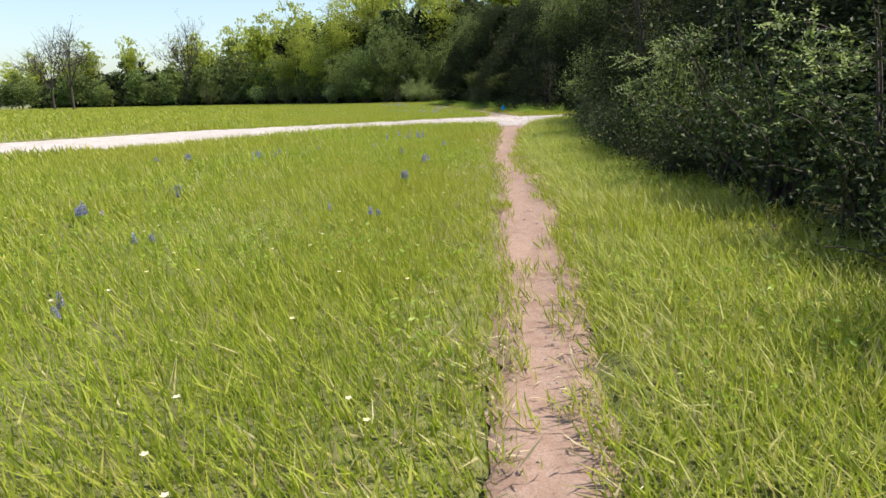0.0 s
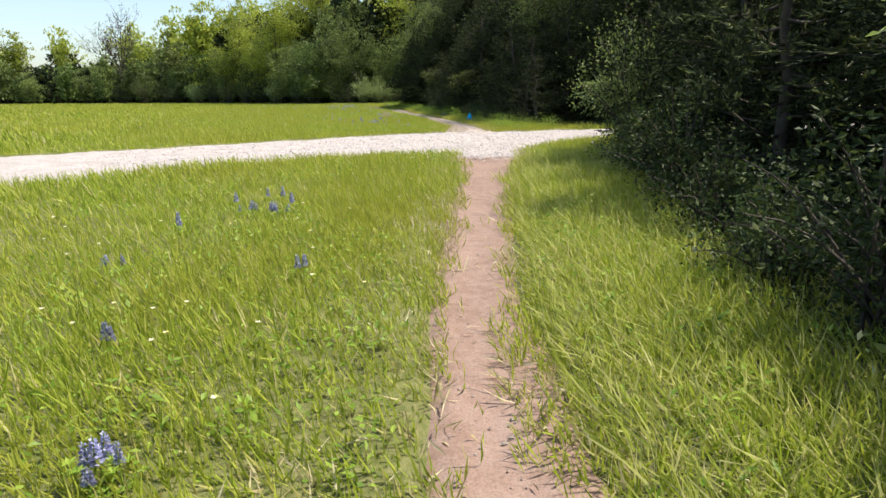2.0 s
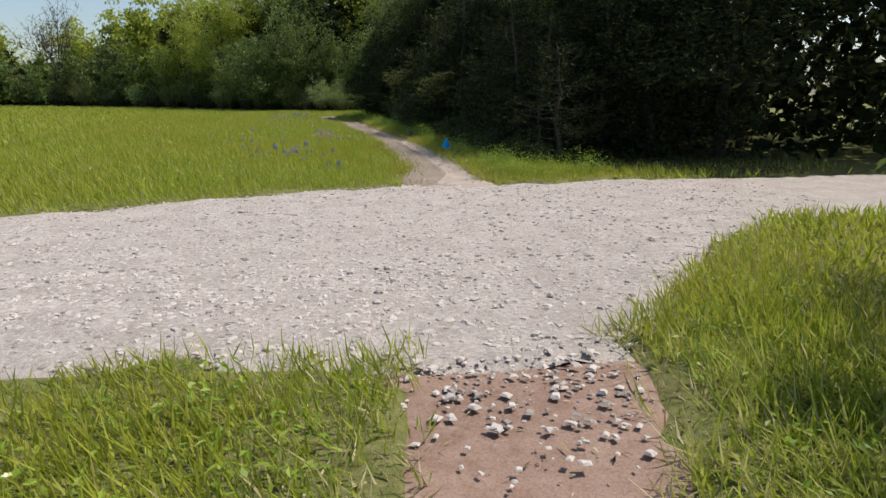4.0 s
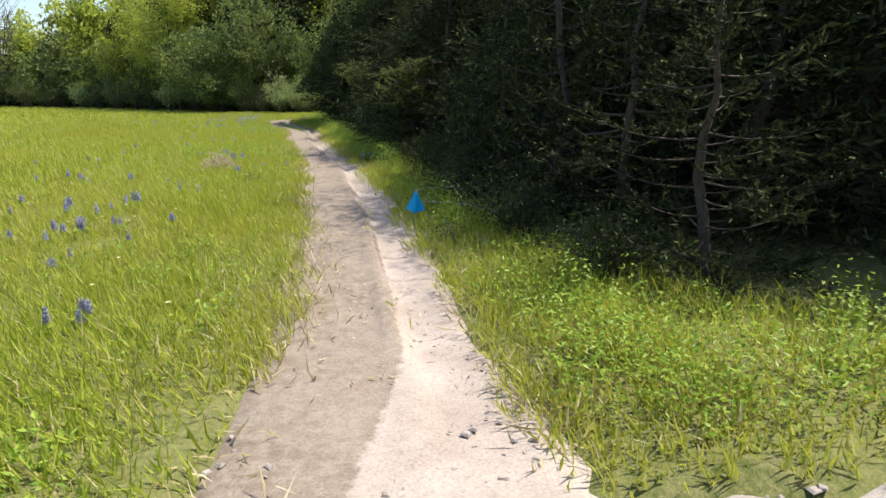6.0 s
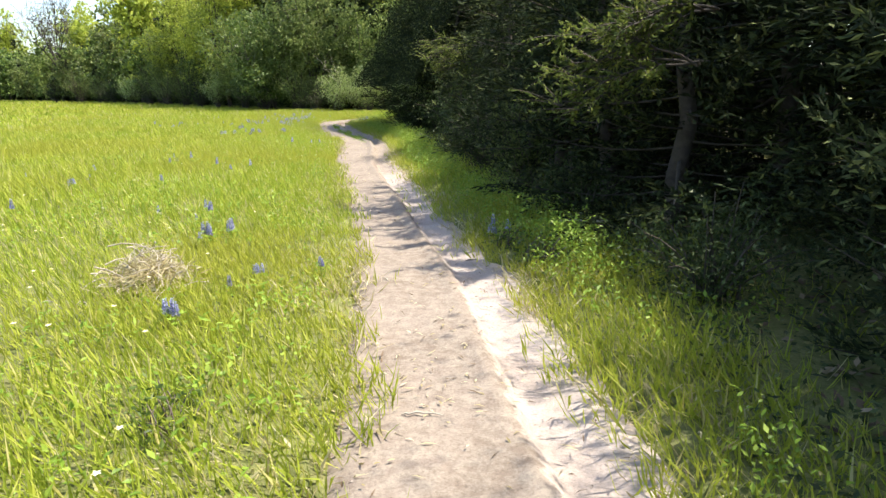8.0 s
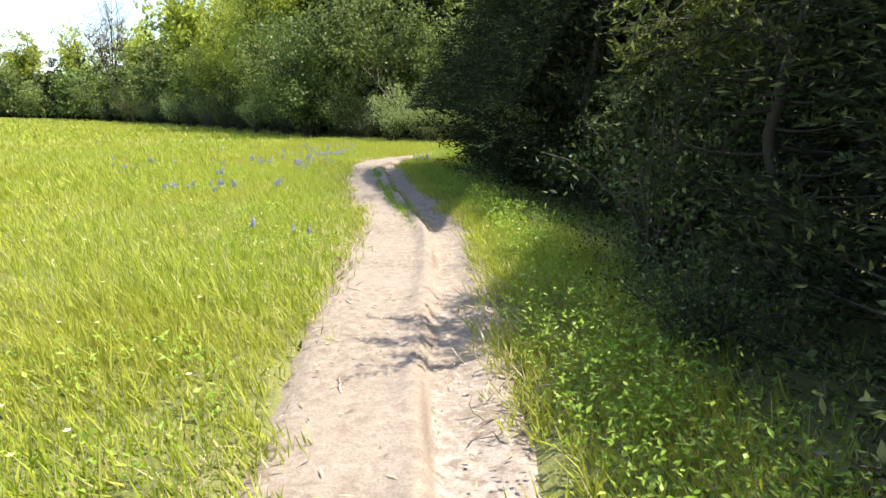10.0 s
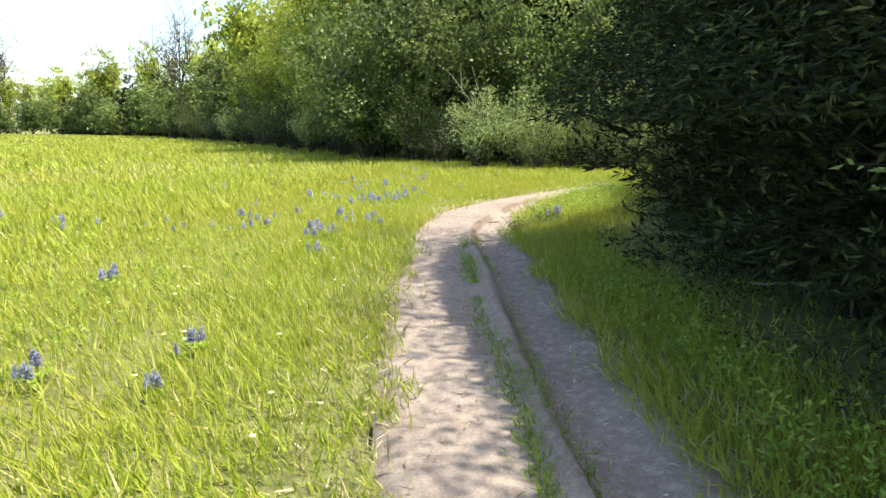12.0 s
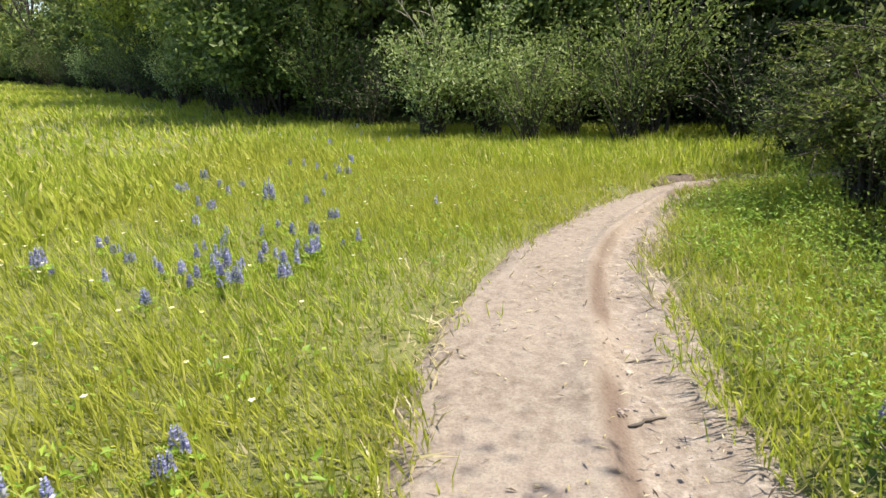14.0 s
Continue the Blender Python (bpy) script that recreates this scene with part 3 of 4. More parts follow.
    (4, 4.1, 18.7, 0.8), (4, 4.0, 19.6, 0.8), (4, 4.0, 20.6, 0.8), (4, 4.1, 21.6, 0.8), (4, 1.3, 31.7, 0.8), (4, 1.15, 32.6, 0.82), (4, 0.85, 33.5, 0.88), (4, 0.75, 34.2, 0.9), (0, 1.95, 30.5, 1.0, 0.72), (1, 1.75, 31.2, 1.0, 0.74), (2, 1.6, 32.1, 1.0, 0.9), (0, 1.35, 33.0, 1.0, 0.84), (1, 1.05, 33.9, 0.95, 0.8), (2, 0.85, 36.2, 0.95, 0.65), (3, 0.45, 37.3, 0.8), (3, 0.75, 38.5, 0.8), (3, 1.2, 39.6, 1.0)])
spots = []
for k in range(38):
    y = -4 + 46 * ((k * 0.618) % 1)
    x = float(np.interp(y, [-4, 11, 13, 16.5, 18, 24, 31, 38, 42], [5.2, 5.4, 8, 8, 5.2, 4.4, 3.4, 2.8, 3.2])) + 4.2 * ((k * 0.37) % 1)
    if 12.2 < y < 17.3 and x < 12:
        x += 4.5
        y = 18.5 if y > 14.8 else 11.3
    spots.append((k % 2, x, y, 0.9 + 0.25 * ((k * 0.77) % 1)))
planted(back_cedars, spots)

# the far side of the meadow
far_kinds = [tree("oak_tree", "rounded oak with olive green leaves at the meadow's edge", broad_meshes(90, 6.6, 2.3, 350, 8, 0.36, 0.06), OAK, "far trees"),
             tree("elm_tree", "tall elm in fresh yellow-green spring leaf", broad_meshes(91, 8.6, 2.5, 350, 8, 0.36, 0.14), FRESH, "far trees"),
             tree("cedar_tree", "broad dark juniper at the meadow's edge", cedar_meshes(92, 7.2, 1.9, 50, 6, 0.33, 0.02), CEDAR, "far trees"),
             tree("hackberry_tree", "slender tree with thin yellow-green leaves and bare limbs", broad_meshes(93, 9.0, 2.0, 260, 8, 0.30, 0.22), FRESH, "far trees"),
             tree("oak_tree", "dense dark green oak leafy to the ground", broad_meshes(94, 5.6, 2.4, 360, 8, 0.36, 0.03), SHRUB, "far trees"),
             tree("bare_tree", "nearly bare grey tree with fine twigs", broad_meshes(95, 8.0, 2.6, 110, 5, 0.14, 0.3, True), SILVER, "far trees"),
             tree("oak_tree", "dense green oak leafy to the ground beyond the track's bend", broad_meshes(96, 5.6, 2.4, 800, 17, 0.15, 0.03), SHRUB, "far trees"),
             tree("cedar_tree", "tall dark juniper beyond the track's bend", cedar_meshes(97, 7.2, 1.9, 80, 16, 0.15, 0.02), CEDAR, "far trees"),
             tree("elm_tree", "tall elm in fresh leaf behind the junipers", broad_meshes(98, 8.6, 2.5, 700, 15, 0.16, 0.14), FRESH, "far trees"),
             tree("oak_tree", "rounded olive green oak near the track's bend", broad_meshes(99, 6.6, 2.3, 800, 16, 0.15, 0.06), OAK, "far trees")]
FINE = {0: 9, 1: 8, 2: 7, 4: 6}
EDGE = [(2.5, 45.2), (-0.6, 44.4), (-3.2, 44.4), (-5.4, 45.0), (-8.2, 48.0), (-16, 57), (-25.5, 67.5), (-38, 78), (-58, 90), (-90, 104), (-140, 112)]
es = np.concatenate([[0], np.cumsum([math.dist(p, q) for p, q in zip(EDGE, EDGE[1:])])])


def edge_at(s, back=0.0):
    x, y = np.interp(s, es, [p[0] for p in EDGE]), np.interp(s, es, [p[1] for p in EDGE])
    return float(x) + 0.55 * back, float(y) + 0.83 * back


spots, s, k = [], 0.3, 0
while s < es[-1]:
    x, y = edge_at(s, 0.4 * math.sin(k * 2.3))
    size = 0.70 + 0.16 * math.sin(k * 1.7) + (0.12 if s < 18 else 0.10 if s > 26 else 0)
    kind = (1, 0, 1, 4)[k % 4] if 13 < s < 31 else (4, 2, 0, 4, 0)[k % 5]
    spots.append((FINE[kind] if s < 24 else kind, x, y, 0.82 * size * (1.35 if s < 9 and kind == 2 else 1)))
    s += 1.75 + 0.5 * math.sin(k * 3.1) + (0.03 * s if s > 45 else 0)
    k += 1
BACK = [2, 1, 0, 1, 3, 1, 1, 0, 1, 3, 1, 2]
s = 0.0
while s < 110:
    x, y = edge_at(s, 3.2 + 1.0 * math.sin(k * 1.9))
    size = float(np.interp(s, [0, 12, 18, 30, 36, 60], [1.25, 1.2, 1.0, 0.92, 0.9, 0.95])) * (1 + 0.10 * math.sin(k * 2.7))
    spots.append((FINE.get(BACK[k % 12], 3) if s < 18 else BACK[k % 12], x, y, 0.85 * size))
    s += 2.9 + 0.7 * math.sin(k * 2.2) + (1.5 if s > 50 else 0)
    k += 1
s = 2.0
while s < 45:
    x, y = edge_at(s, 7.0)
    spots.append(((1, 2, 0)[k % 3], x, y, 1.2 if s < 16 else 0.85))
    s += 4.6
    k += 1
spots += [(5, -39.0, 62.0, 0.95), (5, -45.0, 68.0, 1.0), (5, -31.0, 71.0, 1.0)]
planted(far_kinds, spots)

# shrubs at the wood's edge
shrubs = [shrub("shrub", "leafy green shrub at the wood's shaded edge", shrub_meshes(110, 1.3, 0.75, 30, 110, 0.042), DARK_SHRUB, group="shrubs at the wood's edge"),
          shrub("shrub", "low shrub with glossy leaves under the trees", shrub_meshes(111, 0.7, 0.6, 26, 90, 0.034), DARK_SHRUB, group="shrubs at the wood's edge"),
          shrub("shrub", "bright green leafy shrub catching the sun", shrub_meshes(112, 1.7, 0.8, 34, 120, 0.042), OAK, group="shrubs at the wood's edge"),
          shrub("shrub", "pale olive shrub with upright bare tips", shrub_meshes(113, 2.0, 1.0, 46, 120, 0.062), SILVER, group="shrubs at the wood's edge")]
planted(shrubs, [
    (2, 2.8, 0.85, 0.9), (1, 2.6, 1.5, 0.8), (0, 2.8, 2.1, 1.0), (0, 2.75, 3.0, 0.9), (0, 2.8, 3.8, 1.1), (1, 2.55, 4.3, 0.9), (2, 2.65, 4.8, 0.8), (1, 2.45, 5.3, 0.9), (0, 2.5, 6.2, 0.8), (1, 2.45, 6.8, 0.8), (1, 2.6, 7.7, 0.8), (0, 2.75, 8.7, 0.8), (1, 2.8, 9.7, 0.8), (2, 3.0, 10.5, 0.9), (1, 3.05, 11.0, 0.8),
    (1, 2.6, 17.2, 0.6), (1, 2.35, 18.1, 0.7), (1, 2.2, 19.3, 0.9), (0, 2.35, 20.6, 0.7), (1, 2.0, 21.6, 0.7), (1, 1.75, 23.3, 0.8), (2, 1.55, 24.4, 0.6), (0, 1.25, 25.7, 0.7),
    (1, 0.95, 27.2, 0.8), (0, 1.0, 28.3, 1.0), (1, 1.15, 29.6, 0.9), (0, 1.0, 30.2, 1.0), (0, 0.6, 31.4, 0.8), (1, 0.15, 32.8, 0.8), (0, -0.05, 34.0, 0.7), (1, -0.35, 35.2, 0.8), (2, -0.15, 37.2, 0.95), (2, -0.05, 38.3, 1.0),
    (0, 0.35, 40.3, 1.0), (2, -0.6, 42.3, 1.6), (2, -1.6, 42.2, 1.2), (3, -2.6, 42.3, 0.95), (2, -0.95, 41.8, 0.95), (0, 0.4, 42.1, 1.4), (3, -3.3, 42.0, 0.9), (2, -2.1, 41.6, 0.8), (0, -4.3, 43.1, 1.2), (2, -5.2, 44.0, 1.4), (3, -10.0, 48.6, 1.0), (2, -6.8, 45.4, 1.6), (0, -8.2, 46.8, 1.4), (2, -13.0, 52.2, 1.5), (3, -19.0, 58.6, 1.2), (0, -11.6, 50.6, 1.6), (2, -15.2, 54.8, 1.6), (0, -22, 62, 1.7), (2, -27, 66.5, 1.8), (0, -17, 56.6, 1.6), (2, -24, 64, 1.6), (0, -31, 70, 1.8)])

# dense growth inside the wood, past the first trees
rng = np.random.default_rng(5)
n = 46000
y = rng.uniform(-6, 46, n)
front = np.interp(y, [-6, 11.6, 12.6, 16.6, 17.8, 24, 31, 38, 41, 46], [5.0, 5.2, 9, 9, 5.2, 4.6, 3.6, 3.0, 2.4, -2])
x = front + 5.5 * rng.random(n) ** 0.8
z = rng.uniform(0, 4.2, n)
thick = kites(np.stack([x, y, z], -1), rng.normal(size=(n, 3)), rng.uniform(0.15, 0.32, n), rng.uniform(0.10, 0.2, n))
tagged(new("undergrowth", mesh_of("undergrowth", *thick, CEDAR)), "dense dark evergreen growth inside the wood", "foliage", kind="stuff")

SHADY_X = ([-6, 2, 4, 5.5, 6.5, 7.5, 9, 10.5, 11.5, 12.3, 13.1, 15.8, 16.6, 17.2, 18.2, 19.2, 20.2, 21.2, 22.4, 23.2, 25, 27, 28.5, 30, 31, 33, 34.4, 35.9, 37, 38.5, 40], [2.6, 2.65, 2.55, 2.35, 2.2, 2.3, 2.55, 2.75, 3.2, 4.2, 5, 5, 3.4, 2.6, 2.2, 1.95, 1.75, 1.7, 1.75, 1.5, 1.1, 0.8, 0.6, 0.3, -0.1, -0.7, -1.0, -0.8, -0.6, -0.2, 0.2])
WOODS_X = ([-6, 2, 4, 5.5, 6.5, 7.5, 9, 10.5, 11.5, 12.3, 13.1, 15.8, 16.6, 18, 20, 22, 24, 26, 28, 30, 33, 35, 37, 40], [2.6, 2.65, 2.55, 2.4, 2.3, 2.4, 2.6, 2.8, 3.3, 4.2, 5, 5, 3.6, 2.3, 2.15, 2.1, 1.6, 1.3, 1.0, 1.1, 0.4, 0.2, 0.1, 0.2])
n = 60000
y = rng.uniform(-2, 41, n)
x = np.interp(y, *WOODS_X) + 0.75 + 1.6 * rng.random(n)
keep = (np.abs(y - 14.4) > 2.6) & (lattice(x, y, 0.8, 29) > 0.3)
x, y = x[keep], y[keep]
n = len(x)
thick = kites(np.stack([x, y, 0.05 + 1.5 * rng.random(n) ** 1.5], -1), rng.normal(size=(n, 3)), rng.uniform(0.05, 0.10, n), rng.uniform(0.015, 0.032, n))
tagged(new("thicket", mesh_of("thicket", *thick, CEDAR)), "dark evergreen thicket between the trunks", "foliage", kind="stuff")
# leafy boughs added over the wood's edge, sloped so their shade ends at SHADE_X
SHADE_X = ([-6, 2, 4, 5.5, 6.5, 7.5, 9, 10.5, 11.5, 12.5, 16.2, 17.0, 17.6, 18.3, 19.2, 20.2, 20.9, 21.6, 22.3, 22.8, 23.6, 24.6, 25.5, 26.5, 28.0, 29.3, 29.9, 31.0, 32.0, 33.0, 34.1, 34.6, 35.0, 35.9, 36.8, 38.5, 41],
           [2.8, 2.8, 2.7, 2.5, 2.4, 2.5, 2.75, 2.95, 3.4, 4.8, 3.7, 2.9, 2.5, 2.2, 2.0, 1.55, 1.65, 1.8, 1.6, 1.1, 0.9, 0.75, 0.9, 0.45, 0.2, 0.3, -0.55, -0.95, -1.3, -1.75, -2.0, -1.7, -1.35, -1.1, -0.75, -0.3, 0.1])
lean = math.cos(radians(SUN_HIGH)) / math.sin(radians(SUN_HIGH))
n = 430000
y, z, inner = np.where(rng.random(n) < 0.2, rng.uniform(29.6, 34.9, n), rng.uniform(-4, 41, n)), 0.9 + 3.9 * rng.random(n), rng.random(n) ** 1.5
size = 0.055 + 0.12 * np.clip(inner * 1.5 - 0.5, 0, 1)      # fine sprays outside, coarse growth within
x = np.interp(y, *SHADE_X) + lean * z + 0.28 * (lattice(y, z, 0.5, 27) - 0.35) + 0.14 * (lattice(y, z, 0.17, 30) - 0.5) + 1.15 * inner
clump = lattice(x * 1.3 + z, y, 0.33, 40) * 0.5 + lattice(y * 1.1, z + 0.4 * x, 0.28, 43) * 0.5
gap = (x - lean * z > -0.35) & (np.abs(y - 0.06 * z - 30.1) < 0.95)       # the sun reaches the verge here
keep = (clump > 0.36) & (np.abs(y - 14.1) > 2.2) & (z < 4.6) & ~gap
x, y, z, size = x[keep], y[keep], z[keep], size[keep]
n = len(x)
way = rng.normal(size=(n, 3)) * [1, 1, 0.55] + [-0.7, 0, -0.1]
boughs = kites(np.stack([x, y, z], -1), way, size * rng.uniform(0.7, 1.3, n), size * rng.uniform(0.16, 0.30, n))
tagged(new("boughs", mesh_of("boughs", *boughs, CEDAR)), "dark evergreen boughs added along the wood's edge to shade it", "foliage", kind="stuff")
# coarse leaf layer added overhead only to keep sun off the wood's floor
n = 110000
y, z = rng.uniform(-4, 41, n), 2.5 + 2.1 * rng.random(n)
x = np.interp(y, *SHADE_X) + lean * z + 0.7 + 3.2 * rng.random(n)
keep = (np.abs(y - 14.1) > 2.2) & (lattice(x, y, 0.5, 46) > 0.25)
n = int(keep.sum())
shade_roof = kites(np.stack([x, y, z], -1)[keep], rng.normal(size=(n, 3)) * [1, 1, 0.4], rng.uniform(0.12, 0.24, n), rng.uniform(0.05, 0.11, n))
tagged(new("canopy", mesh_of("canopy", *shade_roof, CEDAR)), "overhead leaf layer added to shade the wood's floor", "foliage", kind="stuff")
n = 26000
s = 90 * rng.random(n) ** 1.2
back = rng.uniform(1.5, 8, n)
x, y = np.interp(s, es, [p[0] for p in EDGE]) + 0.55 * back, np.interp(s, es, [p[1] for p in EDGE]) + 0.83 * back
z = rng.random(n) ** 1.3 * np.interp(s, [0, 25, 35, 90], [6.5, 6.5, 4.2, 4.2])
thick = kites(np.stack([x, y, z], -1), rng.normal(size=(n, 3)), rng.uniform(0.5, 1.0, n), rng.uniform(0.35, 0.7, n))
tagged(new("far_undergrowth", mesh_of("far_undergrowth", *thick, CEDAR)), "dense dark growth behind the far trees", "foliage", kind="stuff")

# ---- grass ----


def blades(x, y, high, width, lean=0.35, wind=(-0.25, -0.1)):
    n = len(x)
    root = np.stack([x, y, np.where(depth_in(x, y) < 0.3, rough(x, y), soil_z(x, y)) - 0.012], -1)
    way = np.stack([rng.normal(wind[0], lean, n), rng.normal(wind[1], lean, n), np.ones(n)], -1)
    return kites(root, way, high, width, 0.3)


def sown(n, x0, x1, y0, y1):
    """Random places of a meadow strip beside the walkway: x is counted from its middle."""
    y = rng.uniform(y0, y1, n)
    return walkway(y) + rng.uniform(x0, x1, n), y


def growth(x, y):
    """Share of full growth: bare inside the worn strips, thin at their edges and in dry patches."""
    d = depth_in(x, y)
    edge = 0.24 * (lattice(x, y, 0.26, 31) - 0.45) + 0.14 * (lattice(x, y, 0.07, 34) - 0.5)
    g = np.clip((-d + edge + 0.095) / 0.13, 0, 1)
    bare = np.clip((lattice(x, y, 0.55, 32) - 0.30) * 5 + 0.25, 0.8, 1)
    stray = 0.30 * (lattice(x, y, 0.16, 45) > 0.66) * np.clip((0.16 - d) / 0.06, 0, 1) * (np.abs(y - 14.4) > 1.6)
    return np.maximum(g * bare, stray)


parts_v, parts_f, count = [], [], 0


def add_blades(x, y, high, width, **kw):
    global count
    v, f = blades(x, y, high, width, **kw)
    parts_v.append(v), parts_f.append(f + count)
    count += len(v)


def keep_of(x, y, power=1.0):
    beyond = np.interp(y, *SHADY_X)
    shade = np.clip(1 - (x - beyond) / 0.35, 0.09, 1)
    return rng.random(len(x)) < growth(x, y) ** power * shade


for n, x0, x1, y0, y1, h, w in ((380000, -2.4, 1.7, -0.9, 40.5, 0.115, 0.0060), (230000, -1.35, 1.05, -0.9, 40.5, 0.095, 0.0062), (250000, -7.0, -2.4, -1.0, 43.0, 0.125, 0.010), (26000, 1.7, 4.5, 10, 17.2, 0.12, 0.013)):
    x, y = sown(n, x0, x1, y0, y1)
    ok = keep_of(x, y)
    x, y = x[ok], y[ok]
    lush = 0.78 + 0.5 * lattice(x, y, 1.3, 33)
    near = np.clip(-depth_in(x, y) / 0.3, 0.8, 1)
    add_blades(x, y, h * lush * near * rng.uniform(0.5, 1.4, len(x)), w * rng.uniform(0.6, 1.3, len(x)))
x, y = rng.uniform(-5.5, 1.5, 22000), rng.uniform(39.6, 43.5, 22000)
ok = rng.random(len(x)) < growth(x, y)
add_blades(x[ok], y[ok], 0.14 * rng.uniform(0.5, 1.4, ok.sum()), 0.016 * rng.uniform(0.6, 1.3, ok.sum()))
y = rng.uniform(-3, 62, 150000)
x = -4.6 - 24 * rng.random(len(y)) ** 1.3
ok = (rng.random(len(x)) < growth(x, y)) & (y < np.interp(-x, [-p[0] for p in EDGE[2:]], [p[1] for p in EDGE[2:]]))
add_blades(x[ok], y[ok], 0.15 * rng.uniform(0.6, 1.35, ok.sum()), 0.028 * rng.uniform(0.7, 1.4, ok.sum()))
y = rng.uniform(2, 100, 60000)
x = -12.0 - 74 * rng.random(len(y))
ok = (y < np.interp(-x, [-p[0] for p in EDGE[2:]], [p[1] for p in EDGE[2:]])) & (rng.random(len(x)) < growth(x, y))
add_blades(x[ok], y[ok], 0.18 * rng.uniform(0.6, 1.3, ok.sum()), 0.12 * rng.uniform(0.7, 1.4, ok.sum()))
tagged(new("grass", mesh_of("grass", np.concatenate(parts_v), np.concatenate(parts_f), GRASS)), "sunny spring meadow grass, bright green with some straw", "grass", kind="stuff")

# straw along the worn edges and in the middle of the track
x, y = sown(124000, -1.1, 1.0, -0.7, 40)
d = depth_in(x, y)
ok = (d > -0.3) & (d < 0.13) & (rng.random(len(x)) < 0.9 * np.clip(lattice(x, y, 0.4, 35) * 2 - 0.5, 0, 1))
ok |= (y > 15.5) & (y < 18.6) & (d > 0) & (x < walkway(y) + 0.02) & (rng.random(len(x)) < 0.5 * lattice(x, y, 0.2, 47))
v, f = blades(x[ok], y[ok], 0.075 * rng.uniform(0.5, 1.6, ok.sum()), 0.006 * rng.uniform(0.7, 1.4, ok.sum()), lean=1.1)
tagged(new("straw", mesh_of("straw", v, f, DRY)), "dry straw and dead grass at the path's edges", "grass", kind="stuff")
strip = STRIPS[2]
i = rng.integers(30, len(strip) - 60, 5200)
u = 0.57 + rng.normal(0, 0.035, len(i))
p = strip[i, 0] + (strip[i, 1] - strip[i, 0]) * u[:, None] + rng.normal(0, 0.02, (len(i), 2))
ok = lattice(p[:, 0], p[:, 1], 0.45, 36) > 0.62
v, f = blades(p[ok, 0], p[ok, 1], 0.04 * rng.uniform(0.4, 1.6, ok.sum()), 0.006 * rng.uniform(0.7, 1.4, ok.sum()), lean=0.9)
v[:, 2] += 0.045
tagged(new("ridge_grass", mesh_of("ridge_grass", v, f, SEED)), "thin grass on the ridge between the ruts", "grass", kind="stuff")
i = rng.integers(0, len(strip), 60000)
u = 0.54 + rng.normal(0, 0.045, len(i))
p = strip[i, 0] + (strip[i, 1] - strip[i, 0]) * u[:, None] + rng.normal(0, 0.015, (len(i), 2))
ok = (rng.random(len(i)) < np.interp(p[:, 1], [29.2, 30.8, 33.6, 34.8], [0, 1, 1, 0])) & (lattice(p[:, 0], p[:, 1], 0.35, 39) > 0.30)
v, f = blades(p[ok, 0], p[ok, 1], 0.04 * rng.uniform(0.4, 1.5, ok.sum()), 0.0038 * rng.uniform(0.7, 1.4, ok.sum()), lean=0.7)
v[:, 2] += 0.095
tagged(new("ridge_turf", mesh_of("ridge_turf", v, f, WEED)), "green grass tufts on the ridge between the ruts", "grass", kind="stuff")
x, y = sown(16500, -0.75, 0.75, -0.5, 40)
ok = (depth_in(x, y) > 0.0) & ((y < 11.6) | (y > 16.2)) & (rng.random(len(x)) < np.clip(lattice(x, y, 0.5, 38) * 1.8 - 0.35, 0.1, 1)) & (rng.random(len(x)) < np.where(y > 16, 1, 0.35))
x, y = x[ok], y[ok]
n = len(x)
flat = np.tile([0, 0, 1.0], (n, 1))
v, f = kites(np.stack([x, y, worn(x, y) + np.where(y > 14, 0.012, -0.004)], -1), np.stack([rng.normal(0, 1, n), rng.normal(0, 1, n), rng.normal(0, 0.12, n)], -1), rng.uniform(0.012, 0.05, n), rng.uniform(0.003, 0.007, n), 0.15, flat)
half = n * 3 // 5
tagged(new("clippings", mesh_of("clippings", v[:half * 4], f[:half], DRY)), "dry grass clippings scattered on the dirt", "grass", kind="stuff")
tagged(new("dead_leaves", mesh_of("dead_leaves", v[half * 4:], f[half:] - half * 4, LITTER)), "small dead leaves and bark bits on the dirt", "leaves", kind="stuff")
# feathery seeding grass between the footpath and the wood
x, y = sown(38000, 0.25, 1.6, -0.9, 11.6)
ok = keep_of(x, y) & (lattice(x, y, 0.8, 37) > 0.25)
v, f = blades(x[ok], y[ok], 0.15 * rng.uniform(0.5, 1.3, ok.sum()), 0.005 * rng.uniform(0.7, 1.5, ok.sum()), lean=0.5, wind=(-0.7, -0.1))
tagged(new("seed_grass", mesh_of("seed_grass", v, f, SEED)), "feathery seeding grass leaning in the wind", "grass", kind="stuff")


def weed_patch(name, label, n, x0, x1, y0, y1, per, leaf, high, material, test):
    x, y = sown(n, x0, x1, y0, y1)
    ok = test(x, y) & (depth_in(x, y) < -0.06)
    x, y = x[ok], y[ok]
    r = np.stack([x, y, soil_z(x, y)], -1).repeat(per, 0)
    m = len(r)
    tall = np.repeat(high * rng.uniform(0.5, 1.3, len(x)), per)
    r += np.stack([rng.normal(0, 0.035, m), rng.normal(0, 0.035, m), tall * rng.uniform(0.15, 1, m)], -1)
    w = np.stack([rng.normal(0, 1, m), rng.normal(0, 1, m), rng.normal(0.3, 0.4, m)], -1)
    v, f = kites(r, w, leaf * rng.uniform(0.6, 1.4, m), leaf * rng.uniform(0.35, 0.6, m), 0.2, np.tile([0, 0, 1.0], (m, 1)) + rng.normal(0, 0.3, (m, 3)))
    return tagged(new(name, mesh_of(name, v, f, material)), label, "weeds", kind="stuff")


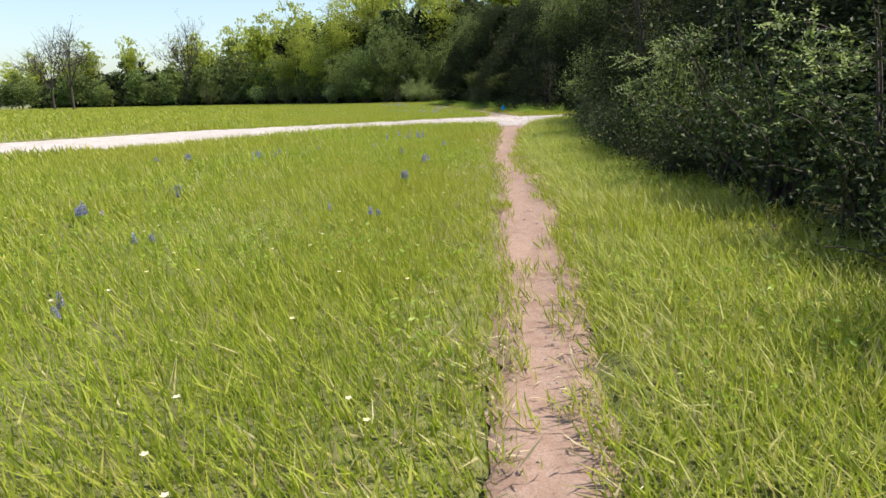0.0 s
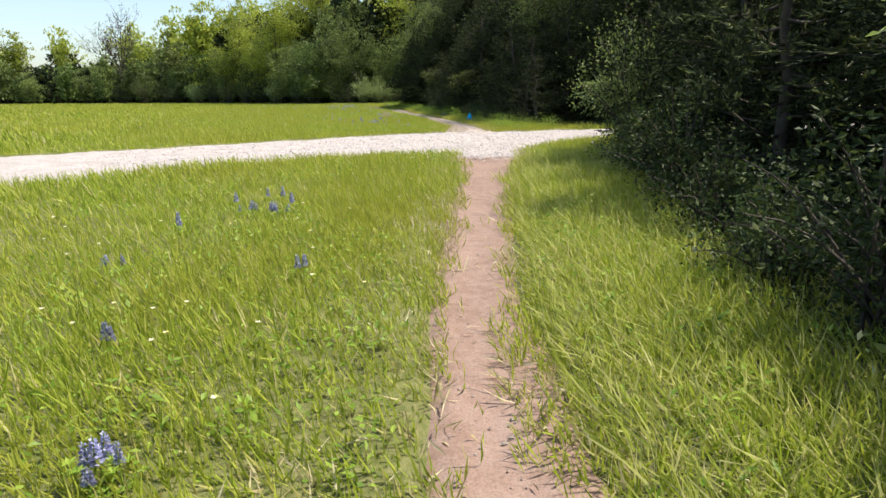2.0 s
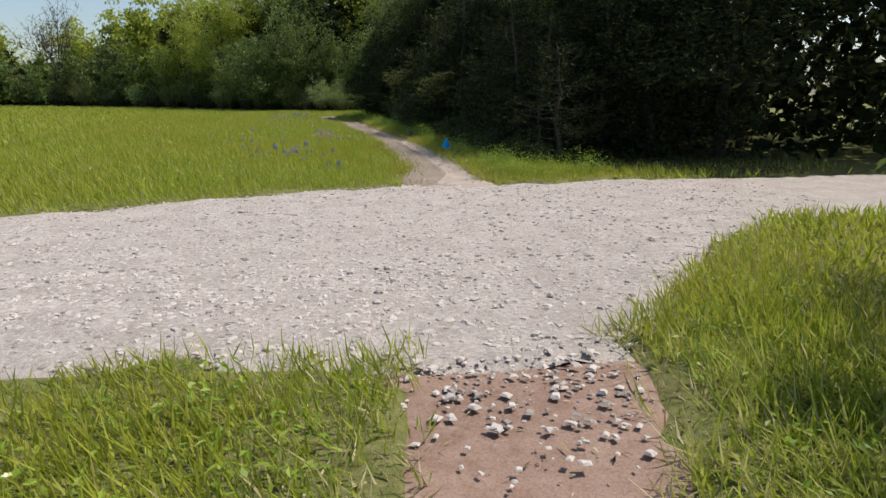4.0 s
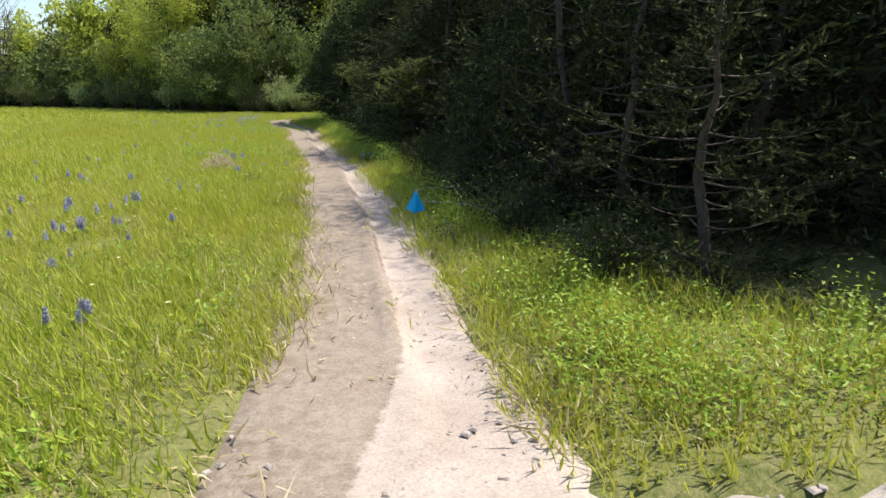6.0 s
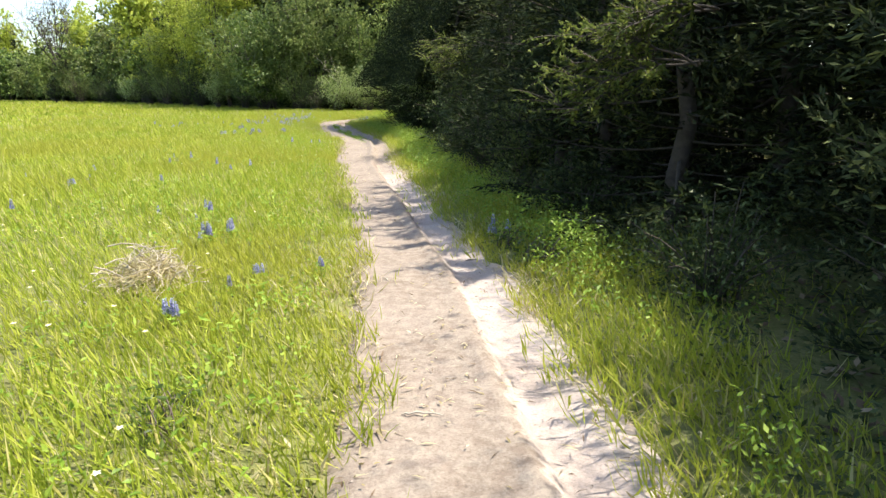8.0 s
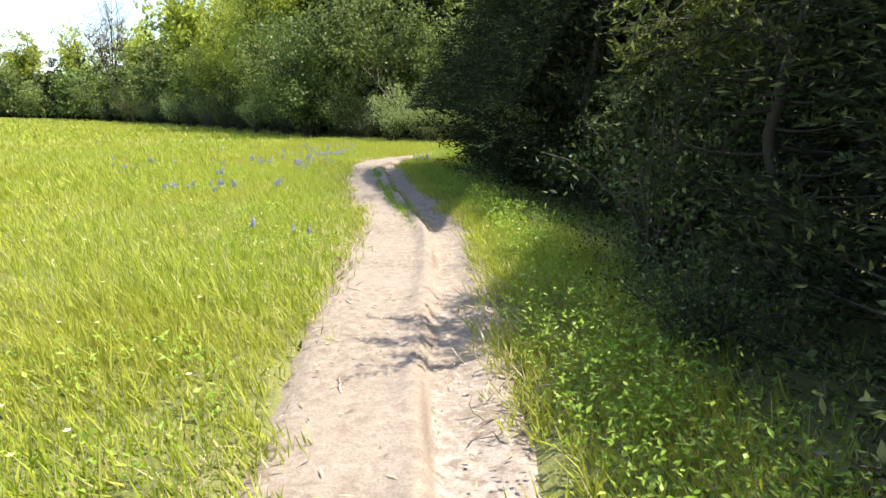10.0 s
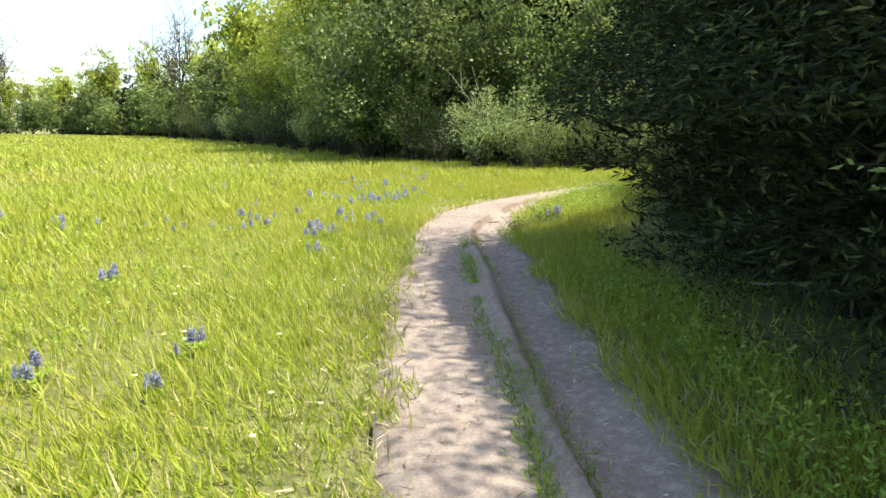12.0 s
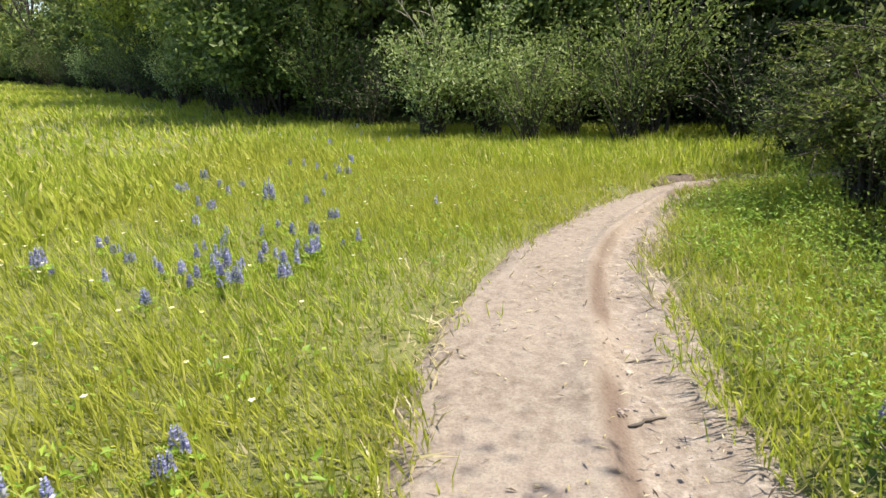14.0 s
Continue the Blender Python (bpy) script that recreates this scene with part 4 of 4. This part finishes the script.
weed_patch("weeds", "broad-leaved weeds among the meadow grass", 9500, -3.2, 1.6, -0.7, 40, 9, 0.028, 0.10, WEED, lambda x, y: (lattice(x, y, 1.1, 41) > 0.42) & (x < np.interp(y, *WOODS_X) + 0.1))
weed_patch("edge_weeds", "lush leafy weeds between track and wood", 10500, 0.36, 1.7, 15.8, 40, 13, 0.020, 0.23, WEED, lambda x, y: (lattice(x, y, 0.7, 42) > 0.40) & (x < np.interp(y, *SHADY_X) - 0.08))
# ground_ivy takes DARK_SHRUB, so the floor's shade is partly painted
weed_patch("ground_ivy", "low leaves under the trees, with the shade in their colour", 14500, 0.4, 3.0, -0.9, 40, 7, 0.026, 0.15, DARK_SHRUB, lambda x, y: (x > np.interp(y, *SHADY_X) - 0.05) & (lattice(x, y, 0.9, 44) > 0.25))
weed_patch("leaf_litter", "dry brown leaf litter under the trees", 6200, 0.5, 4.0, -0.9, 40, 4, 0.045, 0.015, LITTER, lambda x, y: x > np.interp(y, *WOODS_X) - 0.2)
x, y = sown(1560, -6.5, -0.4, -0.7, 40)
ok = depth_in(x, y) < -0.15
x, y = x[ok], y[ok]
per = 5
a = np.tile(np.linspace(0, 2 * np.pi, per, endpoint=False), len(x))
r = np.stack([x, y, soil_z(x, y) + rng.uniform(0.08, 0.18, len(x))], -1).repeat(per, 0)
v, f = kites(r, np.stack([np.cos(a), np.sin(a), np.full(len(a), 0.3)], -1), np.full(len(a), 0.011), np.full(len(a), 0.008), 0.1, np.tile([0, 0, 1.0], (len(a), 1)))
tagged(new("wildflowers", mesh_of("wildflowers", v, f, WHITE)), "tiny white and yellow wildflowers in the grass", "wildflowers", kind="stuff")


# ---- blue lupines ----
def lupine(seed, high, spikes):
    global rng
    rng = np.random.default_rng(seed)
    root = base("bluebonnet", "blue lupine in flower among the meadow grass", "flower", "bluebonnets in the meadow")
    for k in range(spikes):
        off = rng.normal(0, 0.03, 2) if k else np.zeros(2)
        h = high * rng.uniform(0.8, 1.0)
        top = np.array([off[0] + rng.normal(0, 0.02), off[1] + rng.normal(0, 0.02), h])
        piece("stem", mesh_of("stem", *tubes([(along((off[0] * 0.3, off[1] * 0.3, -0.02), top, 0.01, 5), np.linspace(0.0035, 0.002, 5))], 5), WEED, True), root)
        n = 64
        t = np.sort(rng.random(n))
        a = np.arange(n) * 2.4
        rad = 0.017 * (1 - 0.7 * t)
        at = np.stack([top[0] + np.cos(a) * rad * 0.4, top[1] + np.sin(a) * rad * 0.4, h * (0.58 + 0.42 * t)], -1)
        way = np.stack([np.cos(a), np.sin(a), np.full(n, 0.55)], -1)
        piece("flower_spike", mesh_of("flower_spike", *kites(at, way, 0.020 * (1.15 - 0.6 * t), 0.017 * (1.15 - 0.6 * t), 0.5), PETAL), root)
    n = 9 * 6
    c = np.stack([rng.normal(0, 0.045, 9), rng.normal(0, 0.045, 9), high * rng.uniform(0.2, 0.6, 9)], -1).repeat(6, 0)
    a = np.tile(np.linspace(0, 2 * np.pi, 6, endpoint=False), 9)
    v, f = kites(c, np.stack([np.cos(a), np.sin(a), np.full(n, 0.35)], -1), np.full(n, 0.035), np.full(n, 0.013), 0.2, np.tile([0, 0, 1.0], (n, 1)))
    piece("leaves", mesh_of("leaves", v, f, WEED), root)
    return root


lupines = [lupine(120, 0.24, 1), lupine(121, 0.27, 3), lupine(122, 0.21, 2)]
rng = np.random.default_rng(77)
# patches: middle, spread and number of plants
PATCHES = [(-0.68, 1.2, 0.05, 2), (-0.95, 2.3, 0.05, 2), (0.02, 3.1, 0.04, 1), (0.28, 2.86, 0.04, 2), (-1.65, 3.0, 0.12, 4), (-1.28, 3.84, 0.1, 2), (-1.4, 6.4, 0.4, 8), (-2.7, 6.0, 0.3, 3), (0.0, 8.45, 0.14, 9), (-0.29, 7.68, 0.05, 2), (0.57, 6.97, 0.04, 2), (-0.31, 7.08, 0.05, 2), (0.36, 5.55, 0.04, 3), (0.3, 4.3, 0.05, 2),
           (-0.2, 18.3, 0.28, 14), (-0.7, 19.15, 0.3, 8), (-1.5, 20.8, 0.5, 7), (-0.04, 17.67, 0.06, 2), (0.49, 16.73, 0.05, 3), (0.03, 19.76, 0.08, 2), (-2.6, 22.9, 0.4, 5), (-2.85, 25.3, 0.5, 5), (-2.3, 26.4, 0.15, 4), (-1.3, 25.8, 0.15, 3), (-0.45, 22.6, 0.1, 3), (0.1, 21.8, 0.15, 3), (-0.6, 23.3, 0.25, 4), (1.18, 22.65, 0.05, 3), (0.0, 21.3, 0.06, 1),
           (-1.43, 28.84, 0.12, 3), (-3.35, 31.17, 0.1, 5), (-2.94, 31.2, 0.08, 6), (-2.95, 31.0, 0.04, 2), (-2.44, 31.69, 0.04, 2), (-3.59, 32.47, 0.06, 3), (-2.35, 31.3, 0.04, 1), (-5.45, 34.2, 0.25, 7), (-3.9, 34.75, 0.15, 5), (-5.25, 33.2, 0.1, 4), (-4.54, 34.4, 0.15, 4), (-4.53, 35.6, 0.06, 2), (-4.1, 34.7, 0.15, 4), (-3.82, 34.26, 0.05, 3),
           (-3.8, 35.21, 0.05, 2), (-3.11, 34.35, 0.07, 7), (-3.13, 34.14, 0.06, 5), (-2.82, 33.54, 0.05, 5), (-3.2, 34.95, 0.08, 4), (-3.03, 35.17, 0.05, 3), (-2.88, 34.8, 0.08, 5), (-3.45, 36.55, 0.16, 26), (-3.2, 36.75, 0.12, 12), (-4.0, 36.5, 0.3, 8), (-3.8, 39.3, 0.3, 9), (-4.0, 41.2, 0.4, 8), (-4.3, 38.2, 0.3, 10), (-4.7, 41.8, 0.4, 8), (-5.5, 36.6, 0.2, 3), (-3.6, 37.5, 0.35, 14), (-1.42, 35.43, 0.06, 4)]
spots = []
for cx, cy, spread, n in PATCHES:
    for _ in range(n):
        x, y = cx + rng.normal(0, spread), cy + rng.normal(0, spread)
        if depth_in(x, y) < -0.08 or (n == 3 and spread < 0.06):
            spots.append((int(rng.integers(0, 3)), x, y, rng.uniform(0.45, 0.7)))
planted(lupines, spots)

# ---- marker flag ----
rng = np.random.default_rng(9)
flag = base("marker_flag", "small blue plastic survey flag on a wire stake beside the track", "flag")
flag.matrix_basis = pose(1.742, 18.43, 0.012, 0, 0, -12) @ Matrix.Diagonal((0.78, 0.78, 0.92, 1))
piece("wire_stake", mesh_of("wire_stake", *tubes([(along((0, 0, -0.05), (0.015, 0, 0.27), 0.0, 6), np.full(6, 0.0022))], 6), WIRE, True), flag)
nu, nv = 15, 15
U, W = np.meshgrid(np.linspace(0, 1, nu), np.linspace(0, 1, nv), indexing="ij")
half = 0.006 + 0.072 * W
FX = (U - 0.5) * 2 * half + 0.012 - 0.012 * W
FZ = 0.262 - 0.125 * W - 0.022 * W * (1 - np.abs(2 * U - 1)) - 0.01 * U * W
FY = 0.014 * np.sin(U * 7 + W * 2) * W + 0.008 * (np.abs(2 * U - 1)) * W
v = np.stack([FX, FY, FZ], -1).reshape(-1, 3)
i, j = np.meshgrid(np.arange(nu - 1), np.arange(nv - 1), indexing="ij")
f = np.stack([i * nv + j, (i + 1) * nv + j, (i + 1) * nv + j + 1, i * nv + j + 1], -1).reshape(-1, 4)
cloth = piece("flag_cloth", mesh_of("flag_cloth", v, f, CLOTH, True), flag, "bright blue folded plastic pennant")
thick = cloth.modifiers.new("thickness", "SOLIDIFY")
thick.thickness = 0.001

# ---- brush heap ----
heap = base("brush_heap", "heap of dry dead grass and twigs in the meadow", "brush")
heap.matrix_basis = pose(-0.36, 21.78, 0.0) @ Matrix.Diagonal((0.72, 0.8, 1.15, 1))
lines = []
for k in range(70):
    c = rng.normal(0, 0.13, 2)
    a, L = rng.uniform(0, np.pi), rng.uniform(0.1, 0.32)
    z = max(0.02, 0.14 - 0.5 * (c @ c) ** 0.5 + rng.normal(0, 0.03))
    d = np.array([np.cos(a) * L / 2, np.sin(a) * L / 2, rng.normal(0, 0.04)])
    lines.append((along(np.array([c[0], c[1], z]) - d, np.array([c[0], c[1], z]) + d, 0.03, 5), np.linspace(0.0028, 0.0012, 5)))
for k in range(14):
    piece("twig", mesh_of("twig", *tubes(lines[k:k + 1], 5), TWIG, True), heap)
tagged(piece("twig_tangle", mesh_of("twig_tangle", *tubes(lines[14:], 4), TWIG, True), heap), kind="stuff")
n = 1100
c = rng.normal(0, 0.12, (n, 2))
r = np.concatenate([c, np.maximum(0, 0.13 - 0.45 * np.linalg.norm(c, axis=1) * rng.uniform(0.6, 1.2, n))[:, None]], 1)
straw_heap = piece("dead_grass", mesh_of("dead_grass", *kites(r, rng.normal(0, 1, (n, 3)) * [1, 1, 0.4], rng.uniform(0.06, 0.16, n), rng.uniform(0.003, 0.007, n)), DRY), heap, "bleached dead grass")
tagged(straw_heap, kind="stuff")

# ---- small weed at the rut, sticks ----
sprig = shrub("weed_plant", "dark leafy weed at the edge of the rut", shrub_meshes(130, 0.26, 0.14, 12, 14, 0.035), SHRUB, DARK_TWIG, category="weed")
settle(sprig, -1.42, 35.25, 1.0)
for x, y, size in ((-1.62, 34.9, 0.7), (1.93, 18.05, 0.8), (1.25, 22.5, 0.8), (1.4, 22.15, 1.0), (0.35, 29.4, 1.0), (-0.2, 31.6, 0.8), (0.25, 20.6, 0.7)):
    stand(sprig, x, y, size, x * 200)


def stick(x, y, turn, length, thick, material, label, z=0.012):
    pts = along((-length / 2, 0, 0), (length / 2, 0, 0.0), 0.004, 8) + np.concatenate([rng.normal(0, length * 0.03, (8, 2)), np.zeros((8, 1))], 1)
    root = tagged(new("stick", mesh_of("stick", *tubes([(pts, thick * np.array([0.5, 1, 0.9, 1.0, 0.8, 0.7, 0.55, 0.3]))], 6), material, True)), label, "stick")
    root.matrix_basis = pose(x, y, z + float(worn(x, y)) - 0.03, 0, 0, turn)
    return root


stick(-1.94, 35.58, 25, 0.13, 0.005, DARK_TWIG, "short dark twig lying in the rut", 0.002)
stick(-1.86, 35.95, 12, 0.16, 0.003, DARK_TWIG, "thin dark twig lying in the rut", 0.0)
for k in range(16):
    j = int(rng.integers(40, 500))
    u = (rng.uniform(0.12, 0.4), rng.uniform(0.68, 0.85))[k % 2]
    p = STRIPS[2][j, 0] + (STRIPS[2][j, 1] - STRIPS[2][j, 0]) * u
    stick(p[0], p[1], rng.uniform(0, 180), rng.uniform(0.05, 0.13), 0.003, (TWIG, DARK_TWIG)[k % 2], "small dry twig on the dirt track", 0.036 if u < 0.45 else 0.0)
for x, y, turn, L in ((1.95, 19.0, 150, 0.5), (2.0, 19.8, 20, 0.6), (1.75, 22.9, 165, 0.3), (0.1, 33.2, 10, 0.6), (2.3, 20.4, 60, 0.7)):
    stick(x, y, turn, L, 0.008, TWIG, "bleached fallen branch in the shade under the trees", 0.10)


# dead limbs reaching out of the dark wood
def dead_limb(p0, p1, label):
    p0, p1 = np.array(p0, float), np.array(p1, float)
    pts = along(p0, p1, 0.08, 8) + rng.normal(0, 0.015, (8, 3))
    lines = [(pts, np.linspace(0.010, 0.003, 8))]
    for q in range(2, 8):
        lines.append((along(pts[q], pts[q] + (p1 - p0) * 0.16 + rng.normal(0, 0.1, 3), 0.02, 4), np.linspace(0.005, 0.002, 4)))
    return tagged(new("dead_branch", mesh_of("dead_branch", *tubes(lines, 5), TWIG, True)), label, "branch")


dead_limb((3.7, 21.6, 1.45), (2.7, 20.9, 1.25), "bare grey dead branch among the cedars")
dead_limb((-2.9, 42.6, 0.3), (-3.75, 41.6, 1.75), "pale leafless stem rising out of a shrub")
dead_limb((-3.0, 42.5, 0.3), (-3.3, 41.6, 1.6), "pale leafless stem rising out of a shrub")

# sprays reaching out of the dark wood, with sunlight put into their leaf colour
def spray(x, y, z, reach, drop, material, label, leaf=0.035):
    root = base("leafy_branch", label, "branch", "sunlit branches at the wood's edge")
    root.matrix_basis = pose(x + reach, y, z)
    lines, at, way = [], [], []
    for k in range(4):
        tip = np.array([-reach * rng.uniform(0.75, 1.1), rng.normal(0, 0.20), rng.normal(0.02, 0.16) - drop])
        pts = along((0, 0, 0), tip, 0.06, 8) + rng.normal(0, 0.008, (8, 3))
        lines.append((pts, np.linspace(0.007, 0.002, 8)))
        for q in range(2, 8):
            for _ in range(5):
                end = pts[q] + np.array([-0.5, 0, -0.1]) * rng.uniform(0.08, 0.26) + rng.normal(0, 0.065, 3)
                lines.append((along(pts[q], end, 0.01, 4), np.linspace(0.003, 0.001, 4)))
                t = np.linspace(0.12, 1, 14)[:, None]
                at.append(pts[q] + (end - pts[q]) * t)
                side = np.where(np.arange(14) % 2, 1, -1)[:, None] * np.cross(end - pts[q], [0, 0, 1.0]) / np.linalg.norm(end - pts[q])
                way.append((end - pts[q]) / np.linalg.norm(end - pts[q]) * 0.7 + side + rng.normal(0, 0.35, (14, 3)))
    at, way = np.concatenate(at), np.concatenate(way)
    n = len(at)
    tagged(piece("stemwork", mesh_of("stemwork", *tubes(lines, 4), BARK, True), root), kind="stuff")
    piece("leaves", mesh_of("leaves", *kites(at, way, leaf * rng.uniform(0.6, 1.3, n), leaf * 0.42 * rng.uniform(0.7, 1.3, n), 0.2), material), root)
    return root


rng = np.random.default_rng(31)
for x, y, z, reach, drop in ((2.55, 5.9, 0.72, 0.7, 0.05), (2.6, 5.6, 1.15, 0.8, 0.1), (2.65, 6.3, 0.45, 0.6, 0.05), (2.6, 3.0, 0.85, 0.8, 0.08), (2.7, 2.7, 0.6, 0.7, 0.05), (2.7, 11.2, 0.6, 0.5, 0.05)):
    spray(x, y, z + float(rise(y)), reach, drop, SILVER, "pale green leafy branch catching the sun at the wood's edge")
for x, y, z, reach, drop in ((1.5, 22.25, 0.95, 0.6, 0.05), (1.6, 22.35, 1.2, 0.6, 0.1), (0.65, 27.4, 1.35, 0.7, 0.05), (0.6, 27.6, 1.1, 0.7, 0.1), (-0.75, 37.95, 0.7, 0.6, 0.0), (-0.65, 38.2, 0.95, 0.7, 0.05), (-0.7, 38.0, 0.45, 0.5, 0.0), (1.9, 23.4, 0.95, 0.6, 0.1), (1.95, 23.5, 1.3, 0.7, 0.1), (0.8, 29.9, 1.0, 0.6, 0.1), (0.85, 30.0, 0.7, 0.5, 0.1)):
    spray(x, y, z, reach, drop, LIT_CEDAR, "cedar branch at the wood's edge with sunlight in its yellow-green colour", 0.032)
spray(-0.1, 31.2, 0.7, 0.7, 0.0, SILVER, "single bright leafy branch hanging in front of the dark wood")

# ---- root and earth lip where the track enters the wood ----
a = np.linspace(0, 2 * np.pi, 22, endpoint=False)
rings = []
for k, (r, z) in enumerate(((1.0, -0.05), (0.85, 0.03), (0.55, 0.075), (0.2, 0.09))):
    rr = r * (1 + 0.25 * (lattice(np.cos(a) * 3 + k, np.sin(a) * 3, 0.8, 51) - 0.5))
    rings.append(np.stack([np.cos(a) * rr * 0.42, np.sin(a) * rr * 0.16, z + 0.02 * (lattice(np.cos(a) * 4, np.sin(a) * 4 + k, 0.5, 52) - 0.5)], -1))
v = np.concatenate(rings)
i, j = np.meshgrid(np.arange(3), np.arange(22), indexing="ij")
f = np.stack([i * 22 + j, i * 22 + (j + 1) % 22, (i + 1) * 22 + (j + 1) % 22, (i + 1) * 22 + j], -1).reshape(-1, 4)
mound = tagged(new("earth_mound", mesh_of("earth_mound", v, f, plain_material("dark root earth", (0.05, 0.04, 0.03), (0.15, 0.11, 0.08), 18, 0.9, 0.8, 0.02), True)), "low dark mound of earth and roots at the track's bend", "mound")
mound.matrix_basis = pose(-1.0, 39.25, -0.03, 0, 0, 35) @ Matrix.Diagonal((0.7, 0.8, 0.9, 1))


# ---- stones ----
def stone_mesh(seed, material):
    g = np.random.default_rng(seed)
    bm = bmesh.new()
    bmesh.ops.create_icosphere(bm, subdivisions=1, radius=1.0)
    for q in bm.verts:
        q.co = Vector((q.co.x * g.uniform(0.7, 1.2), q.co.y * g.uniform(0.6, 1.0), q.co.z * g.uniform(0.4, 0.7)))
    me = bpy.data.meshes.new("stone")
    bm.to_mesh(me)
    bm.free()
    me.materials.append(material)
    return me


stone_data = [stone_mesh(200 + k, (STONE, STONE, STONE, DARK_STONE)[k % 4]) for k in range(8)]
rng = np.random.default_rng(12)
# loose gravel, joined
cube = np.array([(-1, -1, 0), (1, -1, 0), (1, 1, 0), (-1, 1, 0), (-0.7, -0.6, 1), (0.6, -0.7, 0.9), (0.7, 0.6, 1), (-0.6, 0.7, 0.8)], float)
quads = np.array([(0, 1, 5, 4), (1, 2, 6, 5), (2, 3, 7, 6), (3, 0, 4, 7), (4, 5, 6, 7)])


def pebbles(name, label, x, y, z, size, material):
    n = len(x)
    v = cube[None] * (size[:, None, None] * rng.uniform(0.5, 1.2, (n, 1, 3)) * [1, 1, 0.55]) + rng.normal(0, 0.15, (n, 8, 3)) * size[:, None, None] * [1, 1, 0.3]
    a = rng.uniform(0, 6.28, n)[:, None]
    vx, vy = v[..., 0] * np.cos(a) - v[..., 1] * np.sin(a), v[..., 0] * np.sin(a) + v[..., 1] * np.cos(a)
    v = np.stack([vx + x[:, None], vy + y[:, None], v[..., 2] + z[:, None]], -1).reshape(-1, 3)
    f = (quads[None] + (np.arange(n) * 8)[:, None, None]).reshape(-1, 4)
    return tagged(new(name, mesh_of(name, v, f, material)), label, "gravel", kind="stuff")


n = 38000
x, y = rng.uniform(-1.4, 3.9, n), rng.uniform(10.9, 15.6, n)
ok = (depth_in(x, y) > 0.10) & (rng.random(n) < (0.35 + 0.65 * lattice(x, y, 0.7, 61)) * np.clip((y - 10.9) / 1.3, 0, 1))
x, y = x[ok], y[ok]
pebbles("gravel_pale", "loose pale limestone gravel on the road", x, y, road_z(0, x, y) - 0.002, (0.004 + 0.009 * rng.random(len(x)) ** 2.5) * np.interp(y, [12.4, 13.4], [1.3, 1.0]), STONE)
n = 7500
x, y = rng.uniform(-3.0, 4.5, n), rng.uniform(11.2, 16, n)
ok = depth_in(x, y) > 0.10
pebbles("gravel_dark", "scattered darker stones in the road gravel", x[ok], y[ok], road_z(0, x[ok], y[ok]) - 0.002, 0.005 + 0.010 * rng.random(ok.sum()) ** 2, DARK_STONE)
x, y = sown(9300, -0.7, 0.8, -0.5, 40)
ok = (depth_in(x, y) > 0.01) & ((y < 11.5) | (y > 16))
pebbles("grit", "small clods and grit on the dirt path", x[ok], y[ok], np.where(y[ok] > 14, worn(x[ok], y[ok]) - 0.004, worn(x[ok], y[ok]) - 0.010), 0.002 + 0.006 * rng.random(ok.sum()) ** 3, PALE)
# single stones of the road, nearest the crossing
for k in range(260):
    x, y = rng.uniform(-0.8, 3.0), rng.uniform(11.6, 15.3)
    if depth_in(x, y) < 0.12:
        continue
    s = 0.008 + 0.018 * rng.random() ** 3
    ob = new("stone", stone_data[k % 8])
    ob.parent = road
    ob.matrix_basis = pose(x, y, float(road_z(0, x, y)) + s * 0.2, 0, 0, rng.uniform(0, 360)) @ Matrix.Scale(s, 4)
